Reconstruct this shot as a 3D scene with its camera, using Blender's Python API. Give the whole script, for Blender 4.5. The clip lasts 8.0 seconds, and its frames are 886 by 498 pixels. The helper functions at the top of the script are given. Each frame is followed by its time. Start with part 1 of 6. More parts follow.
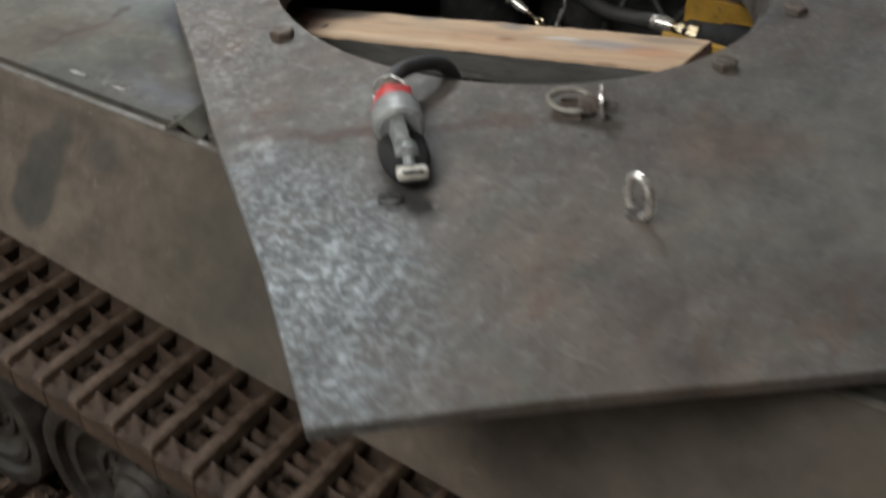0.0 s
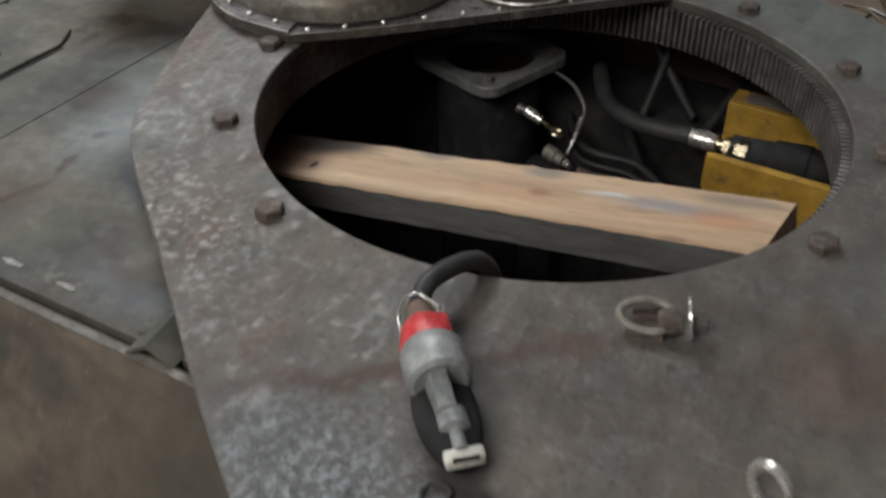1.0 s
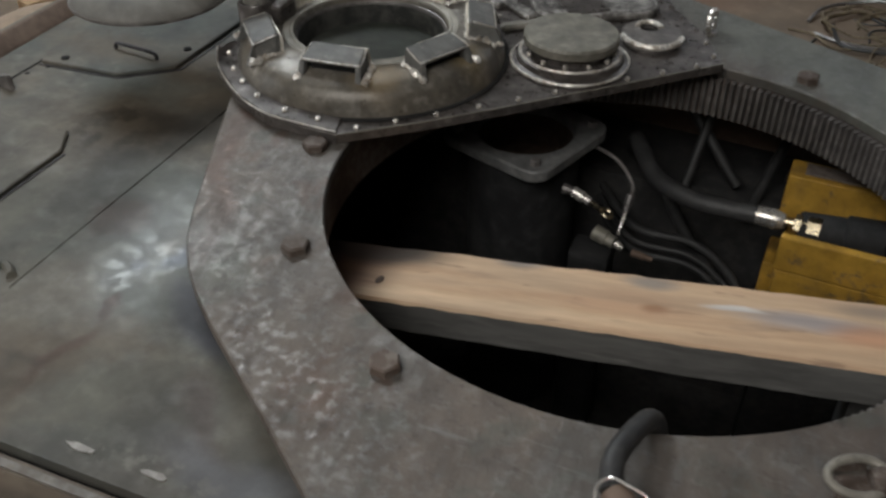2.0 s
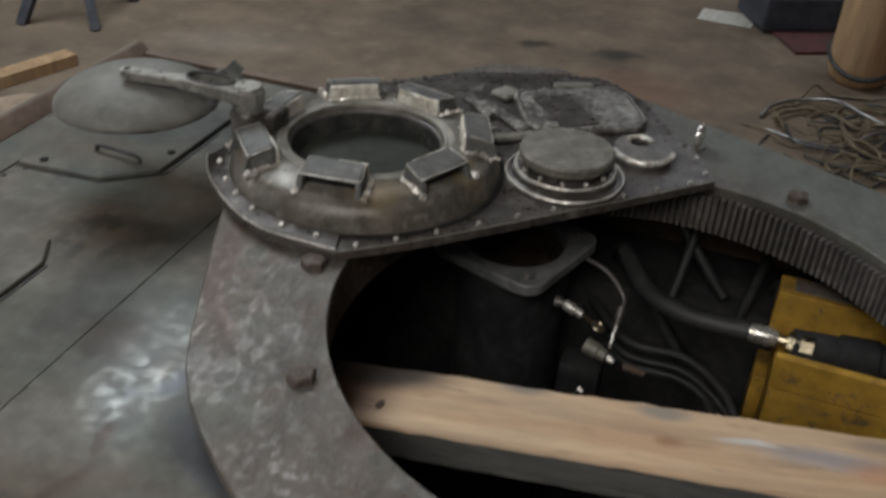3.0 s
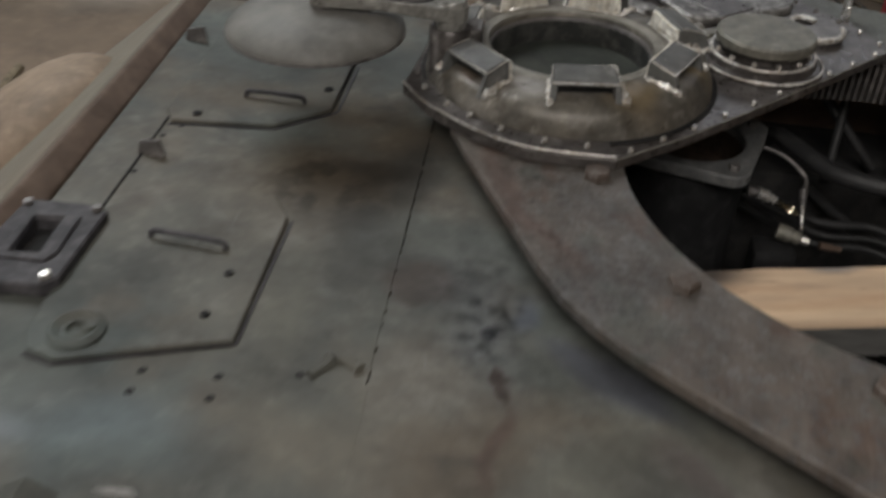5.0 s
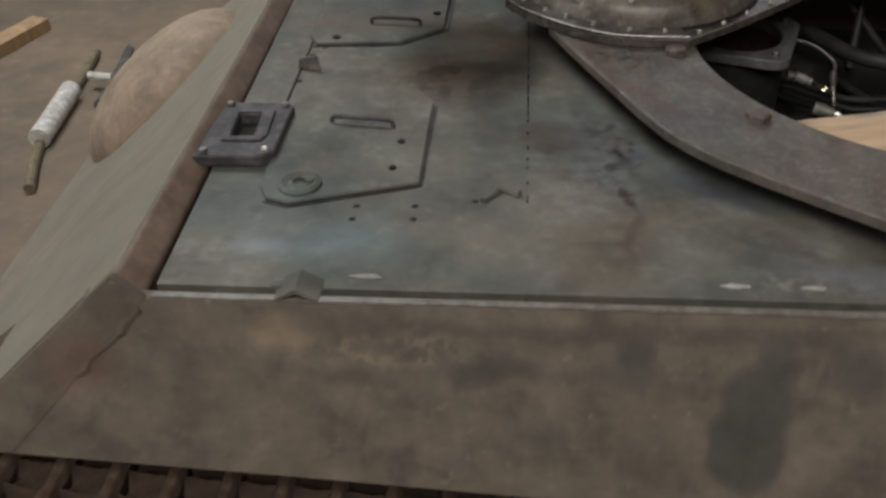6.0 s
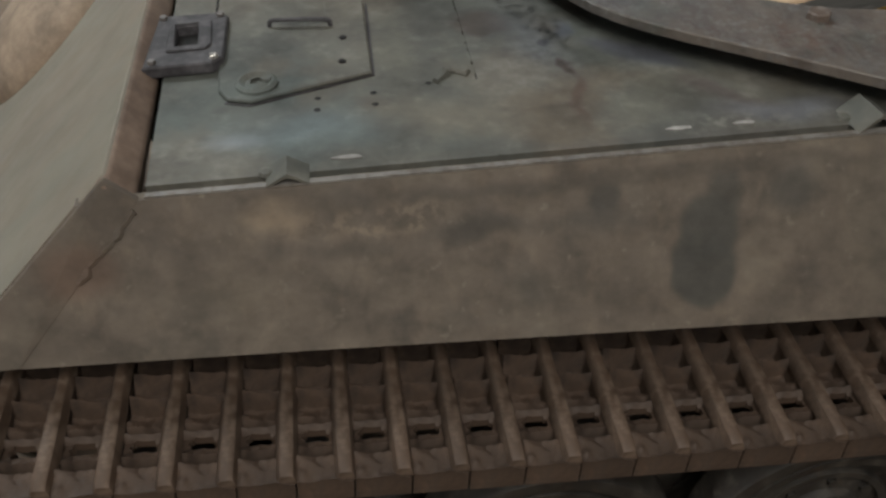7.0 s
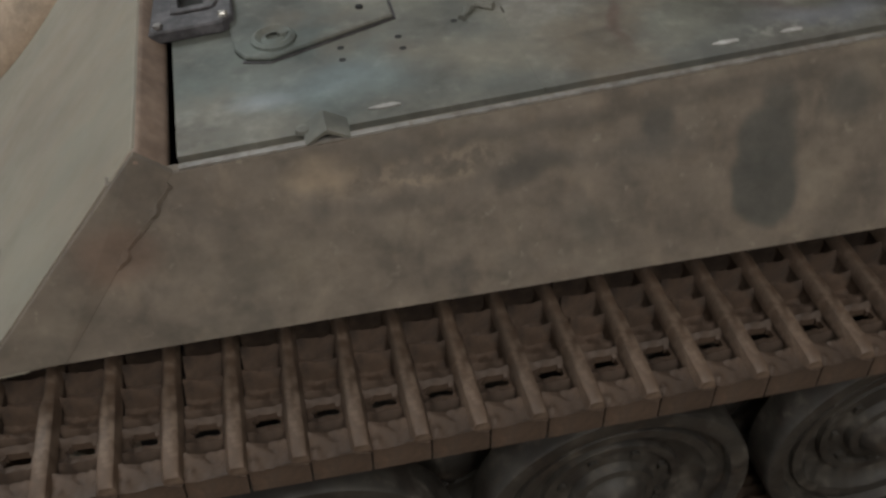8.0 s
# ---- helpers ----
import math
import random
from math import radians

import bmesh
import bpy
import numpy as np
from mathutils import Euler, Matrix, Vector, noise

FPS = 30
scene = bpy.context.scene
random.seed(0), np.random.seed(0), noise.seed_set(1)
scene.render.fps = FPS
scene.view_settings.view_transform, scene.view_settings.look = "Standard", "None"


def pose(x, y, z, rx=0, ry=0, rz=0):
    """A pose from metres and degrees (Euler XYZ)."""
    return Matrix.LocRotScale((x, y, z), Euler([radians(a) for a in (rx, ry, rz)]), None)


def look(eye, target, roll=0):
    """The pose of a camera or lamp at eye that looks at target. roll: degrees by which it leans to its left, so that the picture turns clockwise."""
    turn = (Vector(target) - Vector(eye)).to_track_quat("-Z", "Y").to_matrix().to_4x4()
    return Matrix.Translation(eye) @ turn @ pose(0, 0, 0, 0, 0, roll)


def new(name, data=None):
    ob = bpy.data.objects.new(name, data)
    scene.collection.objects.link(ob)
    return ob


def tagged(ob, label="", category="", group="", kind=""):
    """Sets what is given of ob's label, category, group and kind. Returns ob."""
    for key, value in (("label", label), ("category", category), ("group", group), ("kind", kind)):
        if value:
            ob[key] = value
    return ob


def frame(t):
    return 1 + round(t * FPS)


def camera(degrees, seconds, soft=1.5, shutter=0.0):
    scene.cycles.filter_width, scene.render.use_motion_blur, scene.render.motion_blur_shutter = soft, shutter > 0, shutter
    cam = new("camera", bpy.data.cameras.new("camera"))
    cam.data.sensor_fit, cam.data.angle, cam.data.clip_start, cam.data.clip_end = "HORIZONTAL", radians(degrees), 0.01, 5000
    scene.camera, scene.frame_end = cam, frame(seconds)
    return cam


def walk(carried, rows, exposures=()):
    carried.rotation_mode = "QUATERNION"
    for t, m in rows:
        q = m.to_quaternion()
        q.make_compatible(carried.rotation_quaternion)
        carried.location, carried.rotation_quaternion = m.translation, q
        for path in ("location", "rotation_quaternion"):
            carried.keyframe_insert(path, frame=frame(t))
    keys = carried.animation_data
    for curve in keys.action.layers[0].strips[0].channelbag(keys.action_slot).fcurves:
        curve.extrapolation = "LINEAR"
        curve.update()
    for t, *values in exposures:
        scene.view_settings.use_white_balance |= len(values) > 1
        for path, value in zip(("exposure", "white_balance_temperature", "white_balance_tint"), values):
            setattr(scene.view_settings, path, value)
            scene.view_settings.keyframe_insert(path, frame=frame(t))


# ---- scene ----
cam = camera(50.0, 8.0, soft=2.7, shutter=0.45)
PATH = [
    (0, (0.304, -0.055, 1.787), (-0.56, 1.258, 0.549), -0.7),
    (0.2, (0.202, -0.002, 1.805), (-0.644, 1.318, 0.563), -1.3),
    (0.3, (0.175, 0.027, 1.8), (-0.674, 1.354, 0.568), -1.4),
    (0.5, (0.106, 0.122, 1.808), (-0.759, 1.453, 0.591), -2.7),
    (0.7, (0.041, 0.198, 1.815), (-0.819, 1.524, 0.589), -3.0),
    (0.8, (0.02, 0.231, 1.821), (-0.821, 1.562, 0.588), -2.4),
    (1, (-0.013, 0.264, 1.834), (-0.812, 1.623, 0.603), -0.9),
    (1.2, (-0.082, 0.297, 1.853), (-0.86, 1.665, 0.62), -0.7),
    (1.3, (-0.132, 0.303, 1.843), (-0.889, 1.692, 0.62), -0.3),
    (1.5, (-0.248, 0.313, 1.873), (-0.927, 1.735, 0.641), -0.2),
    (1.7, (-0.319, 0.325, 1.872), (-0.952, 1.773, 0.646), -0.2),
    (2.8, (-0.488, 0.344, 1.925), (-1.047, 1.885, 0.78), 2.6),
    (3, (-0.512, 0.366, 1.927), (-1.037, 1.954, 0.831), 3.4),
    (3.2, (-0.58, 0.443, 1.86), (-1.07, 2.054, 0.781), 3.3),
    (3.4, (-0.639, 0.536, 1.85), (-1.142, 2.129, 0.749), 2.6),
    (3.5, (-0.657, 0.569, 1.831), (-1.162, 2.169, 0.743), 2.5),
    (3.6, (-0.695, 0.612, 1.812), (-1.176, 2.221, 0.726), 2.5),
    (3.7, (-0.744, 0.656, 1.813), (-1.205, 2.243, 0.687), 3.3),
    (4, (-0.831, 0.691, 1.797), (-1.196, 2.277, 0.634), 4.2),
    (4.2, (-0.893, 0.669, 1.819), (-1.177, 2.267, 0.651), 5.0),
    (4.5, (-1.06, 0.521, 1.808), (-1.208, 2.142, 0.645), 3.7),
    (4.7, (-1.141, 0.435, 1.802), (-1.274, 2.049, 0.629), 3.0),
    (5, (-1.227, 0.245, 1.806), (-1.368, 1.856, 0.63), 2.6),
    (5.2, (-1.237, 0.118, 1.813), (-1.471, 1.716, 0.633), -0.6),
    (6.3, (-1.501, -0.296, 1.851), (-1.589, 1.297, 0.646), -2.2),
    (6.4, (-1.533, -0.322, 1.843), (-1.59, 1.263, 0.624), -2.1),
    (6.5, (-1.558, -0.334, 1.825), (-1.563, 1.227, 0.574), -1.5),
    (6.6, (-1.565, -0.327, 1.828), (-1.545, 1.191, 0.526), -1.4),
    (6.8, (-1.605, -0.359, 1.82), (-1.5, 1.139, 0.499), -1.4),
    (7, (-1.611, -0.363, 1.828), (-1.443, 1.157, 0.539), -1.4),
    (7.2, (-1.621, -0.349, 1.806), (-1.439, 1.155, 0.5), -1.7),
    (7.5, (-1.678, -0.298, 1.781), (-1.426, 1.167, 0.442), -0.8),
    (7.7, (-1.691, -0.294, 1.771), (-1.497, 1.17, 0.422), -3.9),
    (8, (-1.729, -0.295, 1.783), (-1.516, 1.149, 0.416), -5.8),
]
walk(cam, [(t, look(eye, target, roll)) for t, eye, target, roll in PATH],
     [(0, 0.2, 6400, 9), (0.5, 0.16, 6400, 10), (1, 0.05, 6400, 10), (1.7, -0.1, 6400, 10), (3, -0.25, 6400, 10), (4, -0.45, 6450, 12),
      (4.5, -0.4, 6500, 12), (5.2, -0.22, 6550, 12), (6.3, 0.0, 6600, 11), (7, 0.03, 6500, 9), (8, 0.05, 6500, 9)])

# ---------------------------------------------------------------- world, lights
world = bpy.data.worlds.new("sky")
scene.world = world
world.use_nodes = True
wn = world.node_tree.nodes
sky = wn.new("ShaderNodeTexSky")
sky.sky_type, sky.sun_disc = "NISHITA", False
sky.sun_elevation, sky.sun_rotation = radians(40), radians(-40)
world.node_tree.links.new(sky.outputs[0], wn["Background"].inputs[0])
wn["Background"].inputs[1].default_value = 0.1


def area_lamp(name, eye, target, w, h, watts, colour):
    d = bpy.data.lights.new(name, "AREA")
    d.shape, d.size, d.size_y, d.energy, d.color = "RECTANGLE", w, h, watts, colour
    ob = new(name, d)
    ob.matrix_world = look(eye, target)
    return ob


area_lamp("skylight_daylight", (-3.8, 4.0, 4.62), (-3.8, 4.0, 0), 2.2, 2.2, 190, (0.92, 0.98, 1.0))
area_lamp("skylight_daylight", (-1.2, -2.4, 4.62), (-1.2, -2.4, 0), 3.0, 3.0, 235, (1.0, 0.96, 0.9))
area_lamp("skylight_daylight", (1.2, 8.2, 4.62), (1.2, 8.2, 0), 4.4, 2.2, 75, (0.96, 0.98, 1.0))
area_lamp("doorway_daylight", (-7.9, -0.5, 1.75), (-4.0, -0.4, 1.2), 3.0, 3.2, 80, (1.0, 0.98, 0.95))


# ---------------------------------------------------------------- materials
def grain(name, a, b, c=None, big=3.0, fine=40.0, rough=(0.55, 0.8), metal=0.0, bump=0.15, cut=(0.45, 0.6), mix2=0.8,
          stretch=(1, 1, 1), metal_c=None, rough_c=None, island=0.0, detail=6.0, spots=(), wob=0.12, mid=0.25, streak=None, gloss=(), value=1.0):
    """Worn surface: a and b in large clouds, c in small flecks, stains and painted light or shade as spots, bare
    polished patches, with roughness and relief that go with them.
    """
    m = bpy.data.materials.new(name)
    m.use_nodes = True
    n, l = m.node_tree.nodes, m.node_tree.links
    p = n["Principled BSDF"]
    tc = n.new("ShaderNodeTexCoord")
    mp = n.new("ShaderNodeMapping")
    mp.inputs["Scale"].default_value = stretch
    l.new(tc.outputs["Object"], mp.inputs[0])

    def cloud(scale, det):
        t = n.new("ShaderNodeTexNoise")
        t.inputs["Scale"].default_value, t.inputs["Detail"].default_value, t.inputs["Roughness"].default_value = scale, det, 0.62
        l.new(mp.outputs[0], t.inputs["Vector"])
        return t

    def ramp(src, lo, hi):
        r = n.new("ShaderNodeMapRange")
        r.inputs[1].default_value, r.inputs[2].default_value = lo, hi
        l.new(src, r.inputs[0])
        return r

    def mixed(fac, x, y):
        k = n.new("ShaderNodeMix")
        k.data_type = "RGBA"
        if isinstance(fac, float):
            k.inputs[0].default_value = fac
        else:
            l.new(fac, k.inputs[0])
        for s, v in ((6, x), (7, y)):
            if isinstance(v, tuple):
                k.inputs[s].default_value = (*v, 1)
            else:
                l.new(v, k.inputs[s])
        return k

    big_n, fine_n = cloud(big, detail), cloud(fine, 8.0)
    f1 = ramp(big_n.outputs[0], 0.36, 0.64)
    col = mixed(f1.outputs[0], a, b)
    f2 = None
    out = col.outputs[2]
    if c:
        blend = n.new("ShaderNodeMath")
        blend.operation = "MULTIPLY_ADD"
        l.new(big_n.outputs[0], blend.inputs[0])
        blend.inputs[1].default_value = 0.5
        l.new(fine_n.outputs[0], blend.inputs[2])
        f2 = ramp(blend.outputs[0], cut[0] + 0.25, cut[1] + 0.25)
        sc = n.new("ShaderNodeMath")
        sc.operation = "MULTIPLY"
        sc.inputs[1].default_value = mix2
        l.new(f2.outputs[0], sc.inputs[0])
        out = mixed(sc.outputs[0], out, c).outputs[2]
    if spots or gloss:
        warp = n.new("ShaderNodeTexNoise")
        warp.inputs["Scale"].default_value, warp.inputs["Detail"].default_value = 7.0, 4.0
        l.new(tc.outputs["Object"], warp.inputs["Vector"])
        wm = n.new("ShaderNodeVectorMath")
        wm.operation = "MULTIPLY_ADD"
        l.new(warp.outputs["Color"], wm.inputs[0])
        wm.inputs[1].default_value = (wob, wob, wob)
        l.new(tc.outputs["Object"], wm.inputs[2])

    def blot(at, size, turn, amount, soft, speck):
        """Mask of one spot: a soft uneven ellipse, broken into specks where asked."""
        off = n.new("ShaderNodeVectorMath")
        off.operation = "SUBTRACT"
        l.new(wm.outputs[0], off.inputs[0])
        off.inputs[1].default_value = [q + wob / 2 for q in at]
        rot = n.new("ShaderNodeVectorRotate")
        rot.rotation_type = "Z_AXIS"
        rot.inputs["Angle"].default_value = radians(-turn)
        l.new(off.outputs[0], rot.inputs["Vector"])
        dv = n.new("ShaderNodeVectorMath")
        dv.operation = "DIVIDE"
        l.new(rot.outputs[0], dv.inputs[0])
        dv.inputs[1].default_value = size
        ln = n.new("ShaderNodeVectorMath")
        ln.operation = "LENGTH"
        l.new(dv.outputs[0], ln.inputs[0])
        mr = n.new("ShaderNodeMapRange")
        mr.interpolation_type = "SMOOTHSTEP"
        mr.inputs[1].default_value, mr.inputs[2].default_value = 1.0 - soft, 1.0
        mr.inputs[3].default_value, mr.inputs[4].default_value = amount, 0.0
        l.new(ln.outputs["Value"], mr.inputs[0])
        if not speck:
            return mr.outputs[0]
        sn = n.new("ShaderNodeTexNoise")
        sn.inputs["Scale"].default_value, sn.inputs["Detail"].default_value, sn.inputs["Roughness"].default_value = speck[0], 5.0, 0.6
        l.new(tc.outputs["Object"], sn.inputs["Vector"])
        sr = n.new("ShaderNodeMapRange")
        sr.inputs[1].default_value, sr.inputs[2].default_value = speck[1], speck[1] + (speck[2] if len(speck) > 2 else 0.09)
        l.new(sn.outputs[0], sr.inputs[0])
        sm = n.new("ShaderNodeMath")
        sm.operation = "MULTIPLY"
        l.new(mr.outputs[0], sm.inputs[0])
        l.new(sr.outputs[0], sm.inputs[1])
        return sm.outputs[0]

    if streak:
        for sc3, lo3, hi3, shade3, amt3 in streak:
            m3 = n.new("ShaderNodeMapping")
            m3.inputs["Scale"].default_value = sc3
            m3.inputs["Rotation"].default_value = (0, 0, radians(sum(sc3) % 40))
            l.new(tc.outputs["Object"], m3.inputs[0])
            n3 = n.new("ShaderNodeTexNoise")
            n3.inputs["Scale"].default_value, n3.inputs["Detail"].default_value = 1.0, 4.0
            l.new(m3.outputs[0], n3.inputs["Vector"])
            r3 = n.new("ShaderNodeMapRange")
            r3.inputs[1].default_value, r3.inputs[2].default_value, r3.inputs[4].default_value = lo3, hi3, amt3
            l.new(n3.outputs[0], r3.inputs[0])
            out = mixed(r3.outputs[0], out, shade3).outputs[2]
    for at, size, turn, shade, amount, soft, *speck in spots:
        out = mixed(blot(at, size, turn, amount, soft, speck), out, shade).outputs[2]
    vary = n.new("ShaderNodeMapRange")
    vary.inputs[3].default_value, vary.inputs[4].default_value = 0.78 * value, 1.22 * value
    l.new(fine_n.outputs[0], vary.inputs[0])
    midn = cloud((big * fine) ** 0.5, 5.0)
    mv = n.new("ShaderNodeMapRange")
    mv.inputs[1].default_value, mv.inputs[2].default_value, mv.inputs[3].default_value, mv.inputs[4].default_value = 0.34, 0.66, 1 - mid, 1 + mid
    l.new(midn.outputs[0], mv.inputs[0])
    vm = n.new("ShaderNodeMath")
    vm.operation = "MULTIPLY"
    l.new(vary.outputs[0], vm.inputs[0])
    l.new(mv.outputs[0], vm.inputs[1])
    hv = n.new("ShaderNodeHueSaturation")
    l.new(out, hv.inputs["Color"])
    if island:
        oi = n.new("ShaderNodeObjectInfo")
        rv = n.new("ShaderNodeMapRange")
        rv.inputs[3].default_value, rv.inputs[4].default_value = 1 - island, 1 + island
        l.new(oi.outputs["Random"], rv.inputs[0])
        mu = n.new("ShaderNodeMath")
        mu.operation = "MULTIPLY"
        l.new(vm.outputs[0], mu.inputs[0])
        l.new(rv.outputs[0], mu.inputs[1])
        l.new(mu.outputs[0], hv.inputs["Value"])
    else:
        l.new(vm.outputs[0], hv.inputs["Value"])
    l.new(hv.outputs[0], p.inputs["Base Color"])
    rr = n.new("ShaderNodeMapRange")
    rr.inputs[1].default_value, rr.inputs[2].default_value = 0.3, 0.7
    rr.inputs[3].default_value, rr.inputs[4].default_value = rough
    l.new(fine_n.outputs[0], rr.inputs[0])
    rsrc = rr.outputs[0]
    if f2 and rough_c is not None:
        rm = n.new("ShaderNodeMix")
        l.new(f2.outputs[0], rm.inputs[0])
        l.new(rsrc, rm.inputs[2])
        rm.inputs[3].default_value = rough_c
        rsrc = rm.outputs[0]
    plain = n.new("ShaderNodeValue")
    plain.outputs[0].default_value = metal
    msrc = plain.outputs[0]
    if f2 and metal_c is not None:
        mm = n.new("ShaderNodeMapRange")
        mm.inputs[3].default_value, mm.inputs[4].default_value = metal, metal_c
        l.new(f2.outputs[0], mm.inputs[0])
        msrc = mm.outputs[0]
    for at, size, turn, sheen, bare, amount, soft, *speck in gloss:
        mask = blot(at, size, turn, amount, soft, speck)
        for k, goal in enumerate((sheen, bare)):
            rm = n.new("ShaderNodeMix")
            l.new(mask, rm.inputs[0])
            l.new((rsrc, msrc)[k], rm.inputs[2])
            rm.inputs[3].default_value = goal
            if k:
                msrc = rm.outputs[0]
            else:
                rsrc = rm.outputs[0]
    l.new(rsrc, p.inputs["Roughness"])
    l.new(msrc, p.inputs["Metallic"])
    bp = n.new("ShaderNodeBump")
    bp.inputs["Strength"].default_value, bp.inputs["Distance"].default_value = bump, 0.004
    l.new(fine_n.outputs[0], bp.inputs["Height"])
    l.new(bp.outputs[0], p.inputs["Normal"])
    return m


PLATE = grain("bare_rusty_plate", (0.123, 0.101, 0.083), (0.094, 0.085, 0.075), (0.19, 0.186, 0.182), big=4.5, fine=46, rough=(0.42, 0.8),
              metal=0.08, metal_c=0.45, rough_c=0.4, cut=(0.5, 0.62), mix2=0.3, mid=0.22, bump=0.7, stretch=(1.3, 0.75, 1),
              streak=[((48, 88, 48), 0.575, 0.64, (0.21, 0.203, 0.197), 0.22), ((60, 95, 40), 0.6, 0.68, (0.05, 0.04, 0.034), 0.4), ((6, 60, 6), 0.66, 0.74, (0.2, 0.195, 0.19), 0.45), ((3, 9, 5), 0.55, 0.7, (0.068, 0.048, 0.038), 0.5), ((11, 13, 11), 0.58, 0.66, (0.075, 0.085, 0.07), 0.4),
                      ((14, 9, 10), 0.6, 0.68, (0.1, 0.058, 0.04), 0.5), ((34, 26, 30), 0.62, 0.7, (0.05, 0.042, 0.038), 0.4)],
              # bluish bare steel, with skylight glare painted into its pale speckle
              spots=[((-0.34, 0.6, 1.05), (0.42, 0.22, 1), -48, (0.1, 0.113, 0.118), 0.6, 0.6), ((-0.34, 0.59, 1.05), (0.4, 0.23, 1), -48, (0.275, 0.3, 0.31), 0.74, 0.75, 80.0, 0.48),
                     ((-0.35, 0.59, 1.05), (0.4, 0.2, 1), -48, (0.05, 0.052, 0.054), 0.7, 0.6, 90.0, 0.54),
                     # pale specks on the left band: part of the skylight's glint as colour
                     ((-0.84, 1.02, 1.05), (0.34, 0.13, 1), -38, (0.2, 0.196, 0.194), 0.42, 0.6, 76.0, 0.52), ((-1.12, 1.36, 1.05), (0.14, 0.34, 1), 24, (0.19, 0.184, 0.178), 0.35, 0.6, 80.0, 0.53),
                     ((-0.44, 0.92, 1.05), (0.36, 0.026, 1), 36, (0.066, 0.038, 0.027), 0.85, 0.8),
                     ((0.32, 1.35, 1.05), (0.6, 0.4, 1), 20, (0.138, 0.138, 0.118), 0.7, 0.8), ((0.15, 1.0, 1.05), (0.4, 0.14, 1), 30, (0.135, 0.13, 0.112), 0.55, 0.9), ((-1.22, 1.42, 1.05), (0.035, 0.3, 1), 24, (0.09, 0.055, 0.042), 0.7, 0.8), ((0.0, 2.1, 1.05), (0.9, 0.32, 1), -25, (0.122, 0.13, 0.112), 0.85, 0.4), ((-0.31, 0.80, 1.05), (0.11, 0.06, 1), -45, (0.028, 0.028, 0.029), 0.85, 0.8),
                     # this one and the one before: dark blots below and beside the connector
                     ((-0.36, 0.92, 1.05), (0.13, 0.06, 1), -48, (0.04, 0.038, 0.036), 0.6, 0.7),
                     ((0.02, 1.15, 1.05), (0.2, 0.12, 1), 40, (0.12, 0.07, 0.052), 0.5, 0.9), ((0.3, 1.0, 1.05), (0.3, 0.1, 1), 40, (0.06, 0.05, 0.044), 0.5, 0.9),
                     ((0.06, 0.75, 1.05), (0.12, 0.16, 1), 10, (0.068, 0.056, 0.05), 0.5, 0.9)],
              gloss=[((-1.16, 1.34, 1.05), (0.1, 0.36, 1), 22, 0.3, 0.75, 0.9, 0.6, 78.0, 0.5), ((-0.88, 1.02, 1.05), (0.3, 0.12, 1), -38, 0.32, 0.6, 0.8, 0.7, 76.0, 0.51)])
PLATE_EDGE = grain("rusty_cut_edge", (0.07, 0.05, 0.04), (0.11, 0.082, 0.064), (0.15, 0.13, 0.115), fine=70, rough=(0.6, 0.85), metal=0.1)
